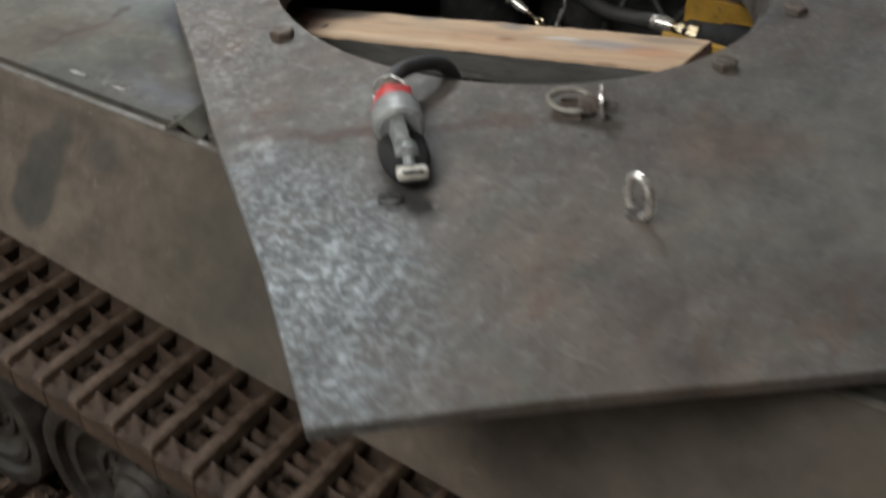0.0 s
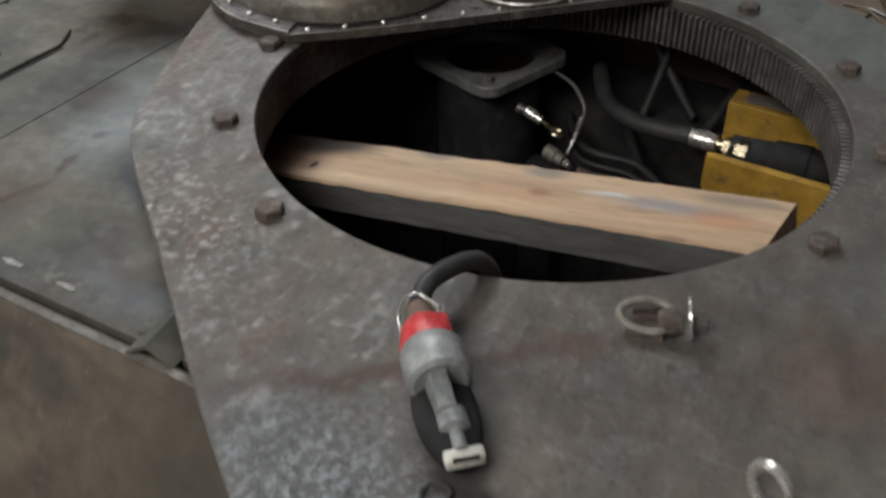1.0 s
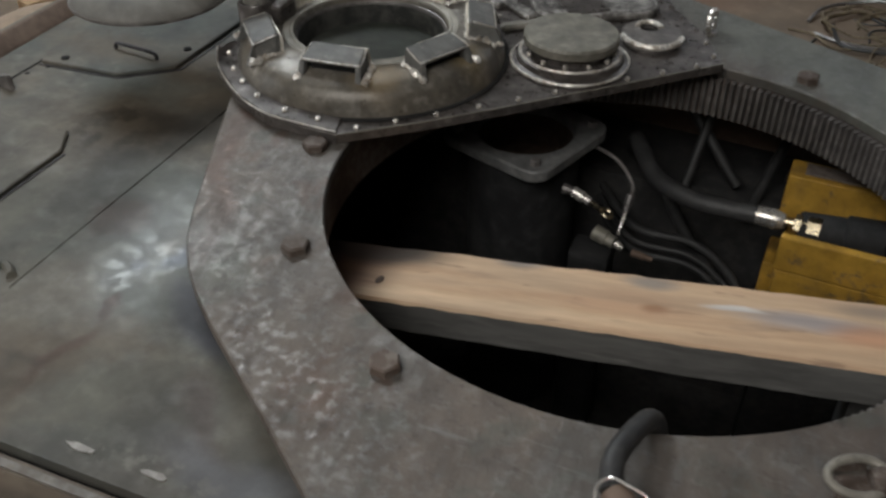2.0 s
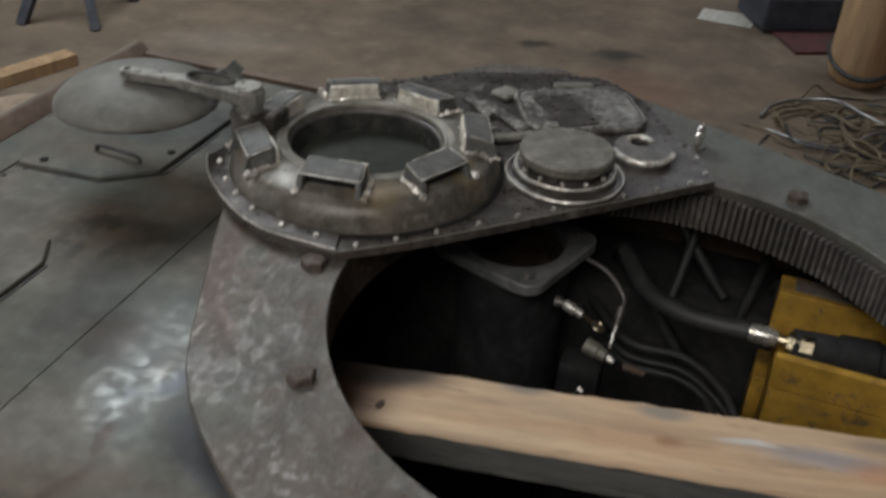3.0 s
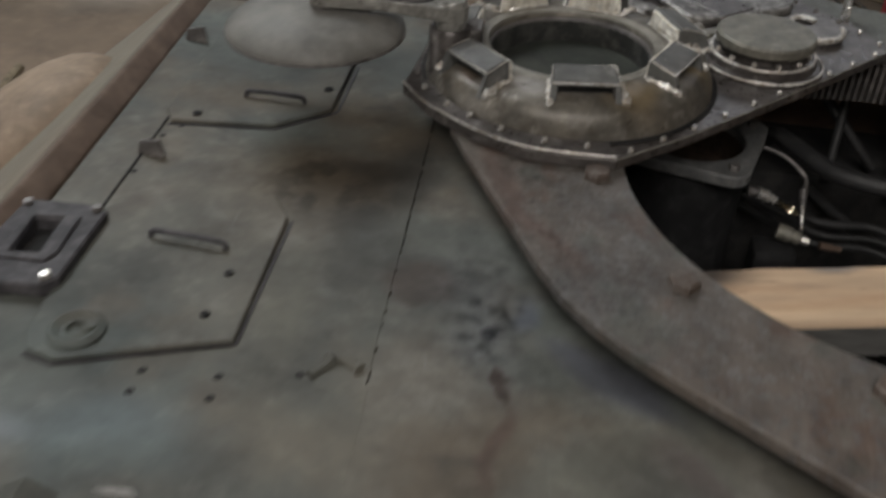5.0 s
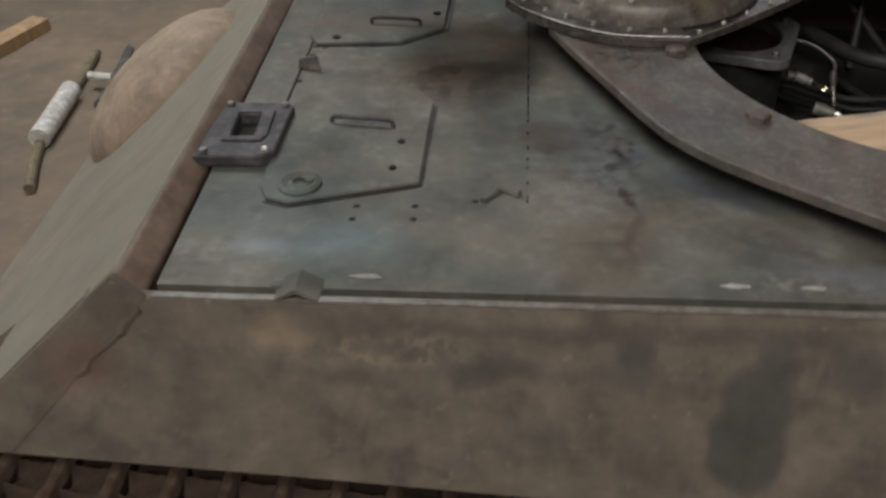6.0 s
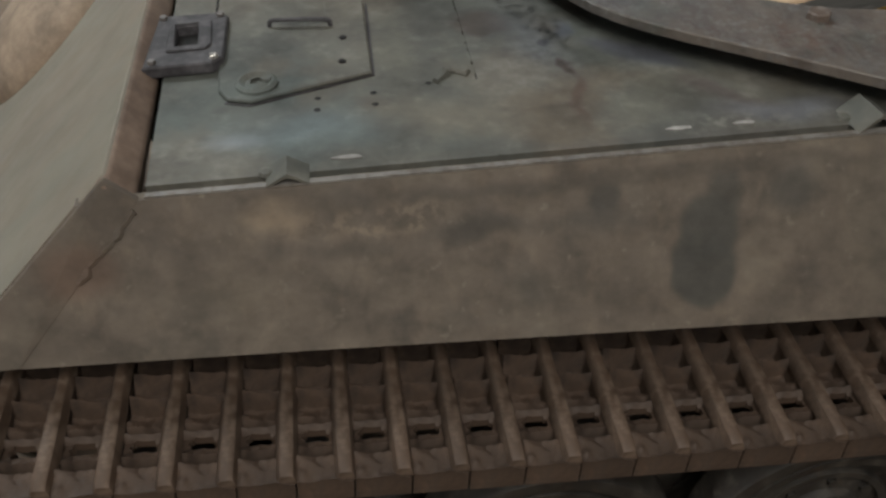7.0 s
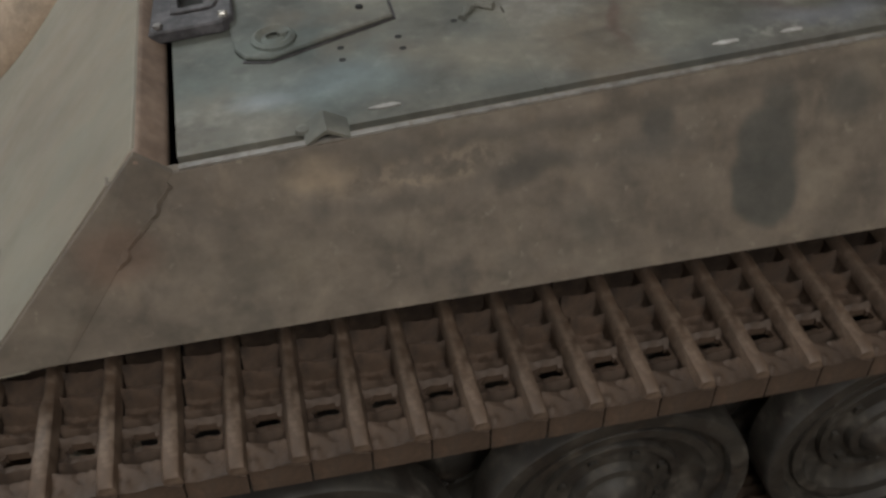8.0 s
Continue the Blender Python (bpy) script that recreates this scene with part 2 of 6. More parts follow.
DECK_SPOTS = [((-1.156, 1.822, 0.985), (0.22, 0.22, 1), 0, (0.062, 0.075, 0.068), 0.9, 0.4),
              ((-1.55, 1.53, 0.985), (0.24, 0.19, 1), -10, (0.108, 0.086, 0.058), 0.7, 0.8), ((-1.53, 1.52, 0.985), (0.18, 0.125, 1), -10, (0.062, 0.047, 0.03), 0.65, 0.9), ((-1.53, 1.52, 0.985), (0.2, 0.14, 1), -10, (0.028, 0.022, 0.014), 0.8, 0.8, 13.0, 0.48),
              ((-1.45, 1.57, 0.985), (0.12, 0.05, 1), 0, (0.03, 0.024, 0.017), 0.85, 0.8), ((-1.47, 1.43, 0.985), (0.08, 0.06, 1), 20, (0.032, 0.027, 0.02), 0.75, 0.9),
              ((-1.43, 1.34, 0.985), (0.17, 0.15, 1), 0, (0.046, 0.046, 0.039), 0.75, 0.9), ((-1.4, 1.6, 0.985), (0.07, 0.16, 1), 0, (0.03, 0.029, 0.026), 0.7, 0.8),
              ((-1.342, 1.292, 0.985), (0.075, 0.05, 1), 0, (0.06, 0.045, 0.036), 0.75, 0.5), ((-1.08, 1.12, 0.985), (0.14, 0.05, 1), -38, (0.05, 0.052, 0.066), 0.75, 0.7),
              # neutral base of the scraped patch, then specks that paint some skylight sheen
              ((-1.25, 1.24, 0.985), (0.1, 0.24, 1), 12, (0.12, 0.12, 0.122), 0.5, 0.9), ((-1.245, 1.19, 0.985), (0.06, 0.12, 1), 10, (0.15, 0.153, 0.158), 0.35, 0.8, 60.0, 0.49),
              ((-1.19, 1.24, 0.985), (0.035, 0.05, 1), 0, (0.1, 0.115, 0.15), 0.5, 0.9), ((-1.233, 1.2, 0.985), (0.02, 0.022, 1), 0, (0.045, 0.046, 0.05), 0.8, 0.7),
              ((-1.22, 1.1, 0.985), (0.016, 0.03, 1), 0, (0.045, 0.03, 0.024), 0.85, 0.7), ((-1.218, 0.99, 0.985), (0.018, 0.12, 1), -3, (0.078, 0.05, 0.038), 0.75, 0.8),
              ((-1.11, 0.97, 0.985), (0.09, 0.1, 1), -20, (0.128, 0.125, 0.1), 0.75, 0.9), ((-0.98, 0.97, 0.985), (0.12, 0.04, 1), -36, (0.075, 0.06, 0.055), 0.7, 0.8),
              ((-0.9, 0.905, 0.985), (0.16, 0.045, 1), -8, (0.11, 0.115, 0.13), 0.7, 0.8), ((-1.0, 0.885, 0.985), (0.2, 0.03, 1), 0, (0.2, 0.19, 0.17), 0.6, 0.8, 50.0, 0.5),
              # first one: whitish sheen at the near corner, put in as pale colour
              ((-1.81, 0.945, 0.985), (0.07, 0.04, 1), -10, (0.22, 0.245, 0.26), 0.5, 0.9), ((-1.45, 0.98, 0.985), (0.2, 0.1, 1), 0, (0.135, 0.12, 0.092), 0.7, 0.9),
              ((-1.7, 0.96, 0.985), (0.2, 0.1, 1), 0, (0.1, 0.128, 0.135), 0.6, 0.9), ((-1.52, 1.2, 0.985), (0.06, 0.22, 1), 0, (0.115, 0.112, 0.088), 0.6, 0.9),
              ((-1.1, 0.86, 0.985), (0.5, 0.024, 1), 0, (0.085, 0.078, 0.07), 0.4, 0.8)]
DECK_PAINT = dict(big=2.6, fine=24, rough=(0.62, 0.84), rough_c=0.58, cut=(0.5, 0.72), mix2=0.5, bump=0.2, mid=0.3, spots=DECK_SPOTS,
                  streak=[((2.6, 3.1, 3), 0.5, 0.62, (0.07, 0.092, 0.087), 0.4), ((4, 4, 4), 0.52, 0.66, (0.112, 0.086, 0.058), 0.65), ((60, 5, 5), 0.7, 0.76, (0.2, 0.2, 0.19), 0.5), ((9, 14, 9), 0.6, 0.7, (0.048, 0.047, 0.041), 0.5)])
GREEN = grain("grey_green_deck_paint", (0.077, 0.083, 0.074), (0.108, 0.099, 0.079), (0.148, 0.141, 0.122), **DECK_PAINT)
GREEN_BLUE = grain("polished_grey_green_deck_paint", (0.077, 0.083, 0.075), (0.108, 0.099, 0.08), (0.148, 0.142, 0.125), **DECK_PAINT,
                   gloss=[((-1.25, 1.24, 0.985), (0.13, 0.3, 1), 14, 0.5, 0.22, 0.9, 0.8), ((-1.25, 1.23, 0.985), (0.12, 0.27, 1), 12, 0.34, 0.95, 1.0, 0.9, 52.0, 0.42, 0.2)])
GLACIS = grain("dusty_pale_green_armour", (0.182, 0.168, 0.132), (0.206, 0.175, 0.135), (0.158, 0.131, 0.096), big=2.2, fine=18, mid=0.1, rough=(0.6, 0.85),
               cut=(0.48, 0.68), mix2=0.3, bump=0.2, stretch=(0.9, 1.1, 0.9), streak=[((5, 12, 5), 0.57, 0.7, (0.21, 0.168, 0.13), 0.3), ((4, 6, 5), 0.58, 0.74, (0.13, 0.112, 0.088), 0.35)])
PRIMER = grain("dusty_brown_side_primer", (0.113, 0.0895, 0.068), (0.146, 0.117, 0.088), (0.078, 0.068, 0.054), value=0.8, big=5.0, fine=24, rough=(0.6, 0.85),
               cut=(0.47, 0.68), mix2=0.5, bump=0.22, stretch=(0.9, 0.9, 1.2), wob=0.05, mid=0.28,
               streak=[((34, 34, 3), 0.56, 0.68, (0.175, 0.135, 0.098), 0.4), ((26, 26, 2.2), 0.58, 0.7, (0.075, 0.06, 0.047), 0.4), ((7, 5, 6), 0.56, 0.7, (0.19, 0.16, 0.12), 0.5), ((9, 5, 12), 0.58, 0.7, (0.062, 0.054, 0.043), 0.55), ((20, 20, 26), 0.57, 0.68, (0.15, 0.118, 0.085), 0.45), ((45, 45, 45), 0.64, 0.72, (0.22, 0.185, 0.14), 0.45)],
               spots=[((-1.077, 0.69, 0.818), (0.066, 1, 0.062), 0, (0.06, 0.057, 0.047), 0.92, 0.26), ((-1.062, 0.73, 0.875), (0.054, 1, 0.06), 0, (0.06, 0.057, 0.047), 0.9, 0.35),
                      # last two of this row: shade below the turret plate, painted into the primer
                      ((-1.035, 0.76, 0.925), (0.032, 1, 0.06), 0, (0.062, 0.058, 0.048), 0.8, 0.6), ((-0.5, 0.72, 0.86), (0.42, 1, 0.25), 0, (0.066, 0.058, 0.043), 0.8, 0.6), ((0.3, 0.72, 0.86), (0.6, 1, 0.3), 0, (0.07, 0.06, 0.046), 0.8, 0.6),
                      ((-1.736, 0.789, 0.95), (0.075, 1, 0.03), 0, (0.25, 0.19, 0.13), 0.85, 0.9), ((-1.61, 0.775, 0.932), (0.16, 1, 0.035), 0, (0.235, 0.18, 0.128), 0.6, 0.8, 30.0, 0.45),
                      ((-1.52, 0.776, 0.937), (0.06, 1, 0.03), 0, (0.24, 0.19, 0.135), 0.6, 0.8, 30.0, 0.46), ((-1.62, 0.755, 0.902), (0.18, 1, 0.022), 0, (0.07, 0.058, 0.046), 0.55, 0.9),
                      ((-1.43, 0.755, 0.905), (0.11, 1, 0.03), 0, (0.052, 0.046, 0.038), 0.8, 0.8), ((-1.235, 0.77, 0.93), (0.04, 1, 0.035), 0, (0.05, 0.046, 0.038), 0.8, 0.6),
                      ((-1.25, 0.755, 0.9), (0.13, 1, 0.03), 0, (0.062, 0.055, 0.046), 0.7, 0.9), ((-0.93, 0.766, 0.92), (0.07, 1, 0.05), 0, (0.058, 0.054, 0.045), 0.75, 0.7),
                      ((-1.351, 0.694, 0.82), (0.05, 1, 0.035), 0, (0.08, 0.069, 0.054), 0.7, 0.8), ((-2.037, 0.76, 0.9), (0.08, 1, 0.06), 0, (0.128, 0.085, 0.06), 0.85, 0.6),
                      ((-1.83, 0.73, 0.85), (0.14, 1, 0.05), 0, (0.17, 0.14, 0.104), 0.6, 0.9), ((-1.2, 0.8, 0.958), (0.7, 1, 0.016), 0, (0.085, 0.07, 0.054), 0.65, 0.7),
                      ((-0.3, 0.7, 0.8), (0.35, 1, 0.08), 0, (0.08, 0.065, 0.05), 0.5, 0.9), ((0.35, 0.7, 0.75), (0.3, 1, 0.15), 0, (0.06, 0.05, 0.04), 0.6, 0.9)])
RUST = grain("brown_rust_primer", (0.118, 0.079, 0.057), (0.15, 0.105, 0.077), (0.19, 0.14, 0.108), big=5, fine=40, rough=(0.6, 0.85), bump=0.15, mix2=0.35, mid=0.18)
TAN = grain("tan_cast_primer", (0.27, 0.2, 0.14), (0.22, 0.16, 0.112), (0.32, 0.25, 0.18), big=5, fine=40, rough=(0.6, 0.85), bump=0.15, mix2=0.4)
TRACK = grain("rusty_track_steel", (0.061, 0.039, 0.026), (0.084, 0.054, 0.037), (0.036, 0.026, 0.019), value=0.8, mid=0.4, big=9, fine=45, rough=(0.55, 0.85), metal=0.2,
              bump=0.3, island=0.16, cut=(0.5, 0.66), mix2=0.6)
WHEEL = grain("greasy_wheel_steel", (0.054, 0.048, 0.04), (0.078, 0.067, 0.054), (0.16, 0.14, 0.115), value=0.45, streak=[((13, 13, 13), 0.48, 0.6, (0.032, 0.023, 0.017), 0.8), ((30, 30, 30), 0.6, 0.68, (0.1, 0.075, 0.055), 0.6)], big=9, fine=40, rough=(0.5, 0.8), metal=0.15, bump=0.35, cut=(0.54, 0.68), mix2=0.6)
WORN = grain("worn_track_rib", (0.108, 0.07, 0.047), (0.08, 0.051, 0.034), (0.148, 0.106, 0.077), value=0.8, big=9, fine=60, rough=(0.5, 0.8), metal=0.2, bump=0.2, island=0.14)
DARK_STEEL = grain("dark_oiled_steel", (0.12, 0.112, 0.108), (0.165, 0.152, 0.142), (0.3, 0.285, 0.265), big=6, fine=60, rough=(0.26, 0.46), metal=0.3, mid=0.35,
                   cut=(0.55, 0.72), bump=0.18, mix2=0.5)
CUPOLA = grain("grey_ground_steel", (0.25, 0.235, 0.2), (0.185, 0.174, 0.15), (0.36, 0.34, 0.3), big=7, fine=50, rough=(0.4, 0.62), metal=0.2,
               cut=(0.52, 0.7), bump=0.22, mix2=0.5)
LEVER = grain("worn_grey_lever_steel", (0.34, 0.33, 0.3), (0.25, 0.242, 0.22), (0.56, 0.54, 0.5), big=9, fine=50, rough=(0.22, 0.42), metal=0.5, cut=(0.54, 0.7), bump=0.2, mix2=0.5)
CUP_CAST = grain("brown_grey_cupola_casting", (0.138, 0.122, 0.098), (0.092, 0.085, 0.072), (0.24, 0.22, 0.19), big=9, fine=44, rough=(0.26, 0.56), metal=0.2,
               cut=(0.5, 0.66), bump=0.45, mix2=0.5, mid=0.35, streak=[((22, 22, 40), 0.6, 0.68, (0.075, 0.062, 0.048), 0.5), ((40, 40, 14), 0.66, 0.72, (0.36, 0.34, 0.3), 0.5)], wob=0.04,
               spots=[((-1.056, 1.645, 1.11), (0.075, 0.05, 1), 40, (0.17, 0.125, 0.07), 0.8, 0.7), ((-1.22, 1.645, 1.11), (0.05, 0.035, 1), -20, (0.42, 0.4, 0.37), 0.7, 0.8),
                      ((-0.945, 1.78, 1.11), (0.05, 0.06, 1), 0, (0.2, 0.15, 0.075), 0.7, 0.8), ((-1.3, 1.7, 1.11), (0.06, 0.04, 1), 30, (0.15, 0.105, 0.06), 0.7, 0.8)])
# base colour raised to stand in for light falling on the hood backs
BACKW = grain("light_paled_hood_wall", (0.85, 0.82, 0.74), (0.74, 0.7, 0.61), (0.5, 0.45, 0.36), big=30, fine=110, rough=(0.3, 0.5), metal=0.2, bump=0.3)
OILY = grain("dark_oily_roof_steel", (0.066, 0.058, 0.054), (0.108, 0.097, 0.09), (0.28, 0.265, 0.25), big=7, fine=55, rough=(0.22, 0.42), metal=0.35, mid=0.4,
             cut=(0.58, 0.74), bump=0.25, mix2=0.5, streak=[((30, 8, 8), 0.64, 0.74, (0.3, 0.28, 0.26), 0.5)])
SHINE = grain("bright_ground_weld_steel", (0.78, 0.76, 0.71), (0.6, 0.57, 0.52), (0.3, 0.25, 0.19), big=24, fine=110, rough=(0.22, 0.42), metal=0.35, bump=0.3)
HOOD = grain("dark_hood_paint", (0.1, 0.102, 0.098), (0.135, 0.132, 0.122), (0.26, 0.25, 0.23), big=14, fine=70, rough=(0.5, 0.72), metal=0.1, bump=0.2, mix2=0.4, cut=(0.56, 0.7))
CAPM = grain("olive_grey_cap", (0.2, 0.19, 0.155), (0.165, 0.158, 0.135), (0.28, 0.26, 0.22), big=14, fine=50, rough=(0.42, 0.65), metal=0.3, bump=0.25, mix2=0.45, streak=[((60, 16, 16), 0.67, 0.74, (0.4, 0.38, 0.33), 0.7)])
DOME = grain("smooth_grey_dome", (0.165, 0.158, 0.138), (0.135, 0.132, 0.12), (0.21, 0.2, 0.185), big=5, fine=30, rough=(0.52, 0.7), metal=0.08, bump=0.08, mix2=0.3)
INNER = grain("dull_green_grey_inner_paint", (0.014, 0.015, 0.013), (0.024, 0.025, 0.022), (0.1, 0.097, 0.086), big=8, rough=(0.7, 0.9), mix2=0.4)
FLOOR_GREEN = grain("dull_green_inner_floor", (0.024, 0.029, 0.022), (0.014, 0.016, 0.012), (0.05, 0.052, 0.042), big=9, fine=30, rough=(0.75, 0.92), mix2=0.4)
BLACK = grain("black_inner_paint", (0.024, 0.024, 0.024), (0.033, 0.0325, 0.032), (0.05, 0.047, 0.043), rough=(0.8, 0.95), mix2=0.4)
BLACK.node_tree.nodes["Principled BSDF"].inputs["Specular IOR Level"].default_value = 0.1
RUBBER = grain("black_rubber_hose", (0.026, 0.026, 0.027), (0.037, 0.037, 0.037), (0.07, 0.068, 0.062), fine=80, rough=(0.45, 0.65), mix2=0.3)
HOSE_DUSTY = grain("dusty_black_rubber", (0.014, 0.014, 0.014), (0.021, 0.021, 0.021), (0.05, 0.049, 0.046), fine=80, rough=(0.5, 0.75), mix2=0.4)
WOOD = grain("rough_pine", (0.56, 0.4, 0.26), (0.44, 0.295, 0.18), (0.33, 0.215, 0.13), big=7, fine=22, rough=(0.6, 0.8), stretch=(0.14, 1.3, 1.3),
             cut=(0.52, 0.66), mix2=0.65, bump=0.3, wob=0.03,
             streak=[((2.5, 46, 20), 0.56, 0.66, (0.36, 0.23, 0.14), 0.4), ((5, 28, 12), 0.6, 0.7, (0.24, 0.17, 0.125), 0.45), ((9, 60, 20), 0.63, 0.68, (0.22, 0.14, 0.09), 0.6)],
             spots=[((-0.2, -0.05, 0.0), (0.6, 0.022, 1), 0, (0.66, 0.48, 0.31), 0.6, 0.8), ((0.08, 0.0, 0.0), (0.16, 0.05, 1), 0, (0.42, 0.26, 0.16), 0.6, 0.9),
                    ((-0.47, 0.0, 0.0), (0.2, 0.2, 1), 0, (0.16, 0.09, 0.058), 0.92, 0.5), ((-0.36, 0.06, 0.0), (0.17, 0.07, 1), 0, (0.035, 0.028, 0.024), 0.95, 0.6),
                    ((-0.106, 0.063, 0.0), (0.06, 0.018, 1), 0, (0.2, 0.18, 0.165), 0.8, 0.8), ((0.098, 0.054, 0.0), (0.06, 0.024, 1), 0, (0.22, 0.2, 0.18), 0.8, 0.8),
                    ((0.119, -0.008, 0.0), (0.03, 0.016, 1), 0, (0.28, 0.15, 0.08), 0.9, 0.8), ((0.327, 0.008, 0.0), (0.13, 0.028, 1), 2, (0.33, 0.3, 0.3), 0.85, 0.8),
                    ((0.225, 0.014, 0.0), (0.06, 0.01, 1), 0, (0.68, 0.67, 0.66), 0.8, 0.8), ((0.403, -0.004, 0.0), (0.08, 0.034, 1), 0, (0.4, 0.21, 0.12), 0.8, 0.8),
                    ((0.418, 0.05, 0.0), (0.1, 0.022, 1), 0, (0.24, 0.19, 0.15), 0.8, 0.8)])
WOOD_DARK = grain("dark_timber_side", (0.11, 0.108, 0.102), (0.15, 0.145, 0.135), (0.06, 0.058, 0.054), big=6, fine=22, rough=(0.65, 0.85), stretch=(0.2, 1.3, 1.3), streak=[((5, 40, 60), 0.62, 0.7, (0.25, 0.24, 0.22), 0.5)])
WOOD_END = grain("brown_sawn_end_grain", (0.3, 0.19, 0.125), (0.22, 0.135, 0.085), (0.1, 0.06, 0.04), big=30, fine=90, rough=(0.7, 0.9), mix2=0.5)
YELLOW = grain("chipped_yellow_paint", (0.44, 0.26, 0.04), (0.36, 0.2, 0.03), (0.1, 0.075, 0.05), big=9, fine=40, rough=(0.35, 0.6), cut=(0.57, 0.68), mix2=0.8, bump=0.2, wob=0.05,
               streak=[((9, 12, 9), 0.56, 0.68, (0.16, 0.1, 0.04), 0.6)], spots=[((-0.25, 2.03, 0.85), (0.16, 0.035, 9), 0, (0.06, 0.042, 0.022), 0.85, 0.9)])
INK = grain("oily_black_paint", (0.01, 0.01, 0.0105), (0.017, 0.017, 0.017), (0.035, 0.035, 0.035), big=9, rough=(0.65, 0.85), mix2=0.3)
INK.node_tree.nodes["Principled BSDF"].inputs["Specular IOR Level"].default_value = 0.25
CHROME = grain("zinc_plated_steel", (0.8, 0.78, 0.74), (0.68, 0.66, 0.62), (0.5, 0.46, 0.4), fine=90, rough=(0.2, 0.36), metal=0.75, bump=0.06)
BRASS = grain("brass_fitting", (0.72, 0.64, 0.47), (0.62, 0.54, 0.38), (0.5, 0.42, 0.28), fine=90, rough=(0.2, 0.36), metal=1.0, bump=0.06)
GREY_PAINT = grain("grey_hammered_housing", (0.34, 0.35, 0.345), (0.27, 0.28, 0.28), (0.15, 0.15, 0.145), big=20, fine=90, rough=(0.35, 0.55), metal=0.2, mix2=0.4)
CLAMP_GREY = grain("grey_clamp_paint", (0.21, 0.225, 0.22), (0.165, 0.175, 0.172), (0.28, 0.285, 0.28), big=20, fine=80, rough=(0.4, 0.6), metal=0.1, mix2=0.4)
RED = grain("red_tape", (0.62, 0.045, 0.05), (0.52, 0.03, 0.035), (0.7, 0.12, 0.11), big=30, fine=120, rough=(0.3, 0.5), mix2=0.4)
RED_PAINT = grain("dull_red_paint", (0.3, 0.035, 0.04), (0.2, 0.03, 0.03), (0.12, 0.03, 0.025), big=5, fine=30, rough=(0.4, 0.6), mix2=0.5)
RED_DARK = grain("dark_red_mat", (0.1, 0.03, 0.028), (0.07, 0.026, 0.024), (0.05, 0.03, 0.028), big=5, fine=30, rough=(0.7, 0.9), mix2=0.5)
WHITE = grain("grimy_white_plastic", (0.6, 0.58, 0.52), (0.5, 0.48, 0.43), (0.3, 0.28, 0.24), big=20, fine=60, rough=(0.4, 0.6), mix2=0.4)
FLECK = grain("pale_filler", (0.34, 0.33, 0.31), (0.26, 0.25, 0.235), (0.18, 0.17, 0.155), big=30, fine=90, rough=(0.6, 0.85), mix2=0.5)
SOCKET = grain("dark_socket_steel", (0.036, 0.033, 0.036), (0.049, 0.046, 0.049), (0.1, 0.095, 0.097), big=14, fine=60, rough=(0.6, 0.8), metal=0.05, bump=0.25, mix2=0.4)
BARE_EDGE = grain("pale_bare_plate_edge", (0.185, 0.175, 0.158), (0.14, 0.13, 0.116), (0.1, 0.08, 0.062), big=9, fine=60, rough=(0.45, 0.7), metal=0.15, mix2=0.6)
FLANGE = grain("dull_grey_flange_steel", (0.17, 0.172, 0.168), (0.13, 0.132, 0.13), (0.24, 0.235, 0.225), big=12, fine=60, rough=(0.4, 0.65), metal=0.2, mix2=0.4)
ROPE = grain("dusty_straw_cable", (0.17, 0.132, 0.08), (0.11, 0.086, 0.056), (0.25, 0.2, 0.13), big=8, fine=60, rough=(0.7, 0.9), mix2=0.5)
LOG = grain("peeled_log", (0.4, 0.27, 0.15), (0.34, 0.215, 0.115), (0.22, 0.13, 0.07), big=4, fine=24, rough=(0.6, 0.85), stretch=(1.4, 1.4, 0.15), mix2=0.5, bump=0.25)
NAVY = grain("dark_blue_case", (0.03, 0.036, 0.05), (0.045, 0.05, 0.065), (0.08, 0.08, 0.085), rough=(0.4, 0.6), mix2=0.3)
FLOOR = grain("oily_earth_floor", (0.185, 0.135, 0.094), (0.125, 0.095, 0.067), (0.26, 0.205, 0.155), big=1.1, fine=9, rough=(0.7, 0.9), bump=0.35, cut=(0.52, 0.74), mix2=0.35, mid=0.2, streak=[((2.4, 1.2, 3), 0.55, 0.72, (0.1, 0.075, 0.055), 0.6), ((6, 6, 6), 0.64, 0.74, (0.3, 0.24, 0.185), 0.25)],
              wob=0.2, spots=[((-1.69, 5.33, 0), (0.14, 0.1, 9), 0, (0.03, 0.025, 0.02), 0.9, 0.8), ((-1.23, 5.38, 0), (0.2, 0.12, 9), 20, (0.03, 0.025, 0.02), 0.9, 0.8),
                              ((-1.04, 4.99, 0), (0.5, 0.35, 9), 0, (0.2, 0.11, 0.07), 0.6, 0.9), ((-2.4, 5.3, 0), (0.5, 0.3, 9), 20, (0.08, 0.065, 0.05), 0.6, 0.9),
                              ((-3.2, 4.6, 0), (0.6, 0.3, 9), 30, (0.24, 0.2, 0.16), 0.6, 0.9)])
SHED = grain("grey_shed_sheeting", (0.2, 0.19, 0.175), (0.15, 0.145, 0.135), (0.26, 0.24, 0.22), big=0.8, fine=6, rough=(0.6, 0.85), mix2=0.4)


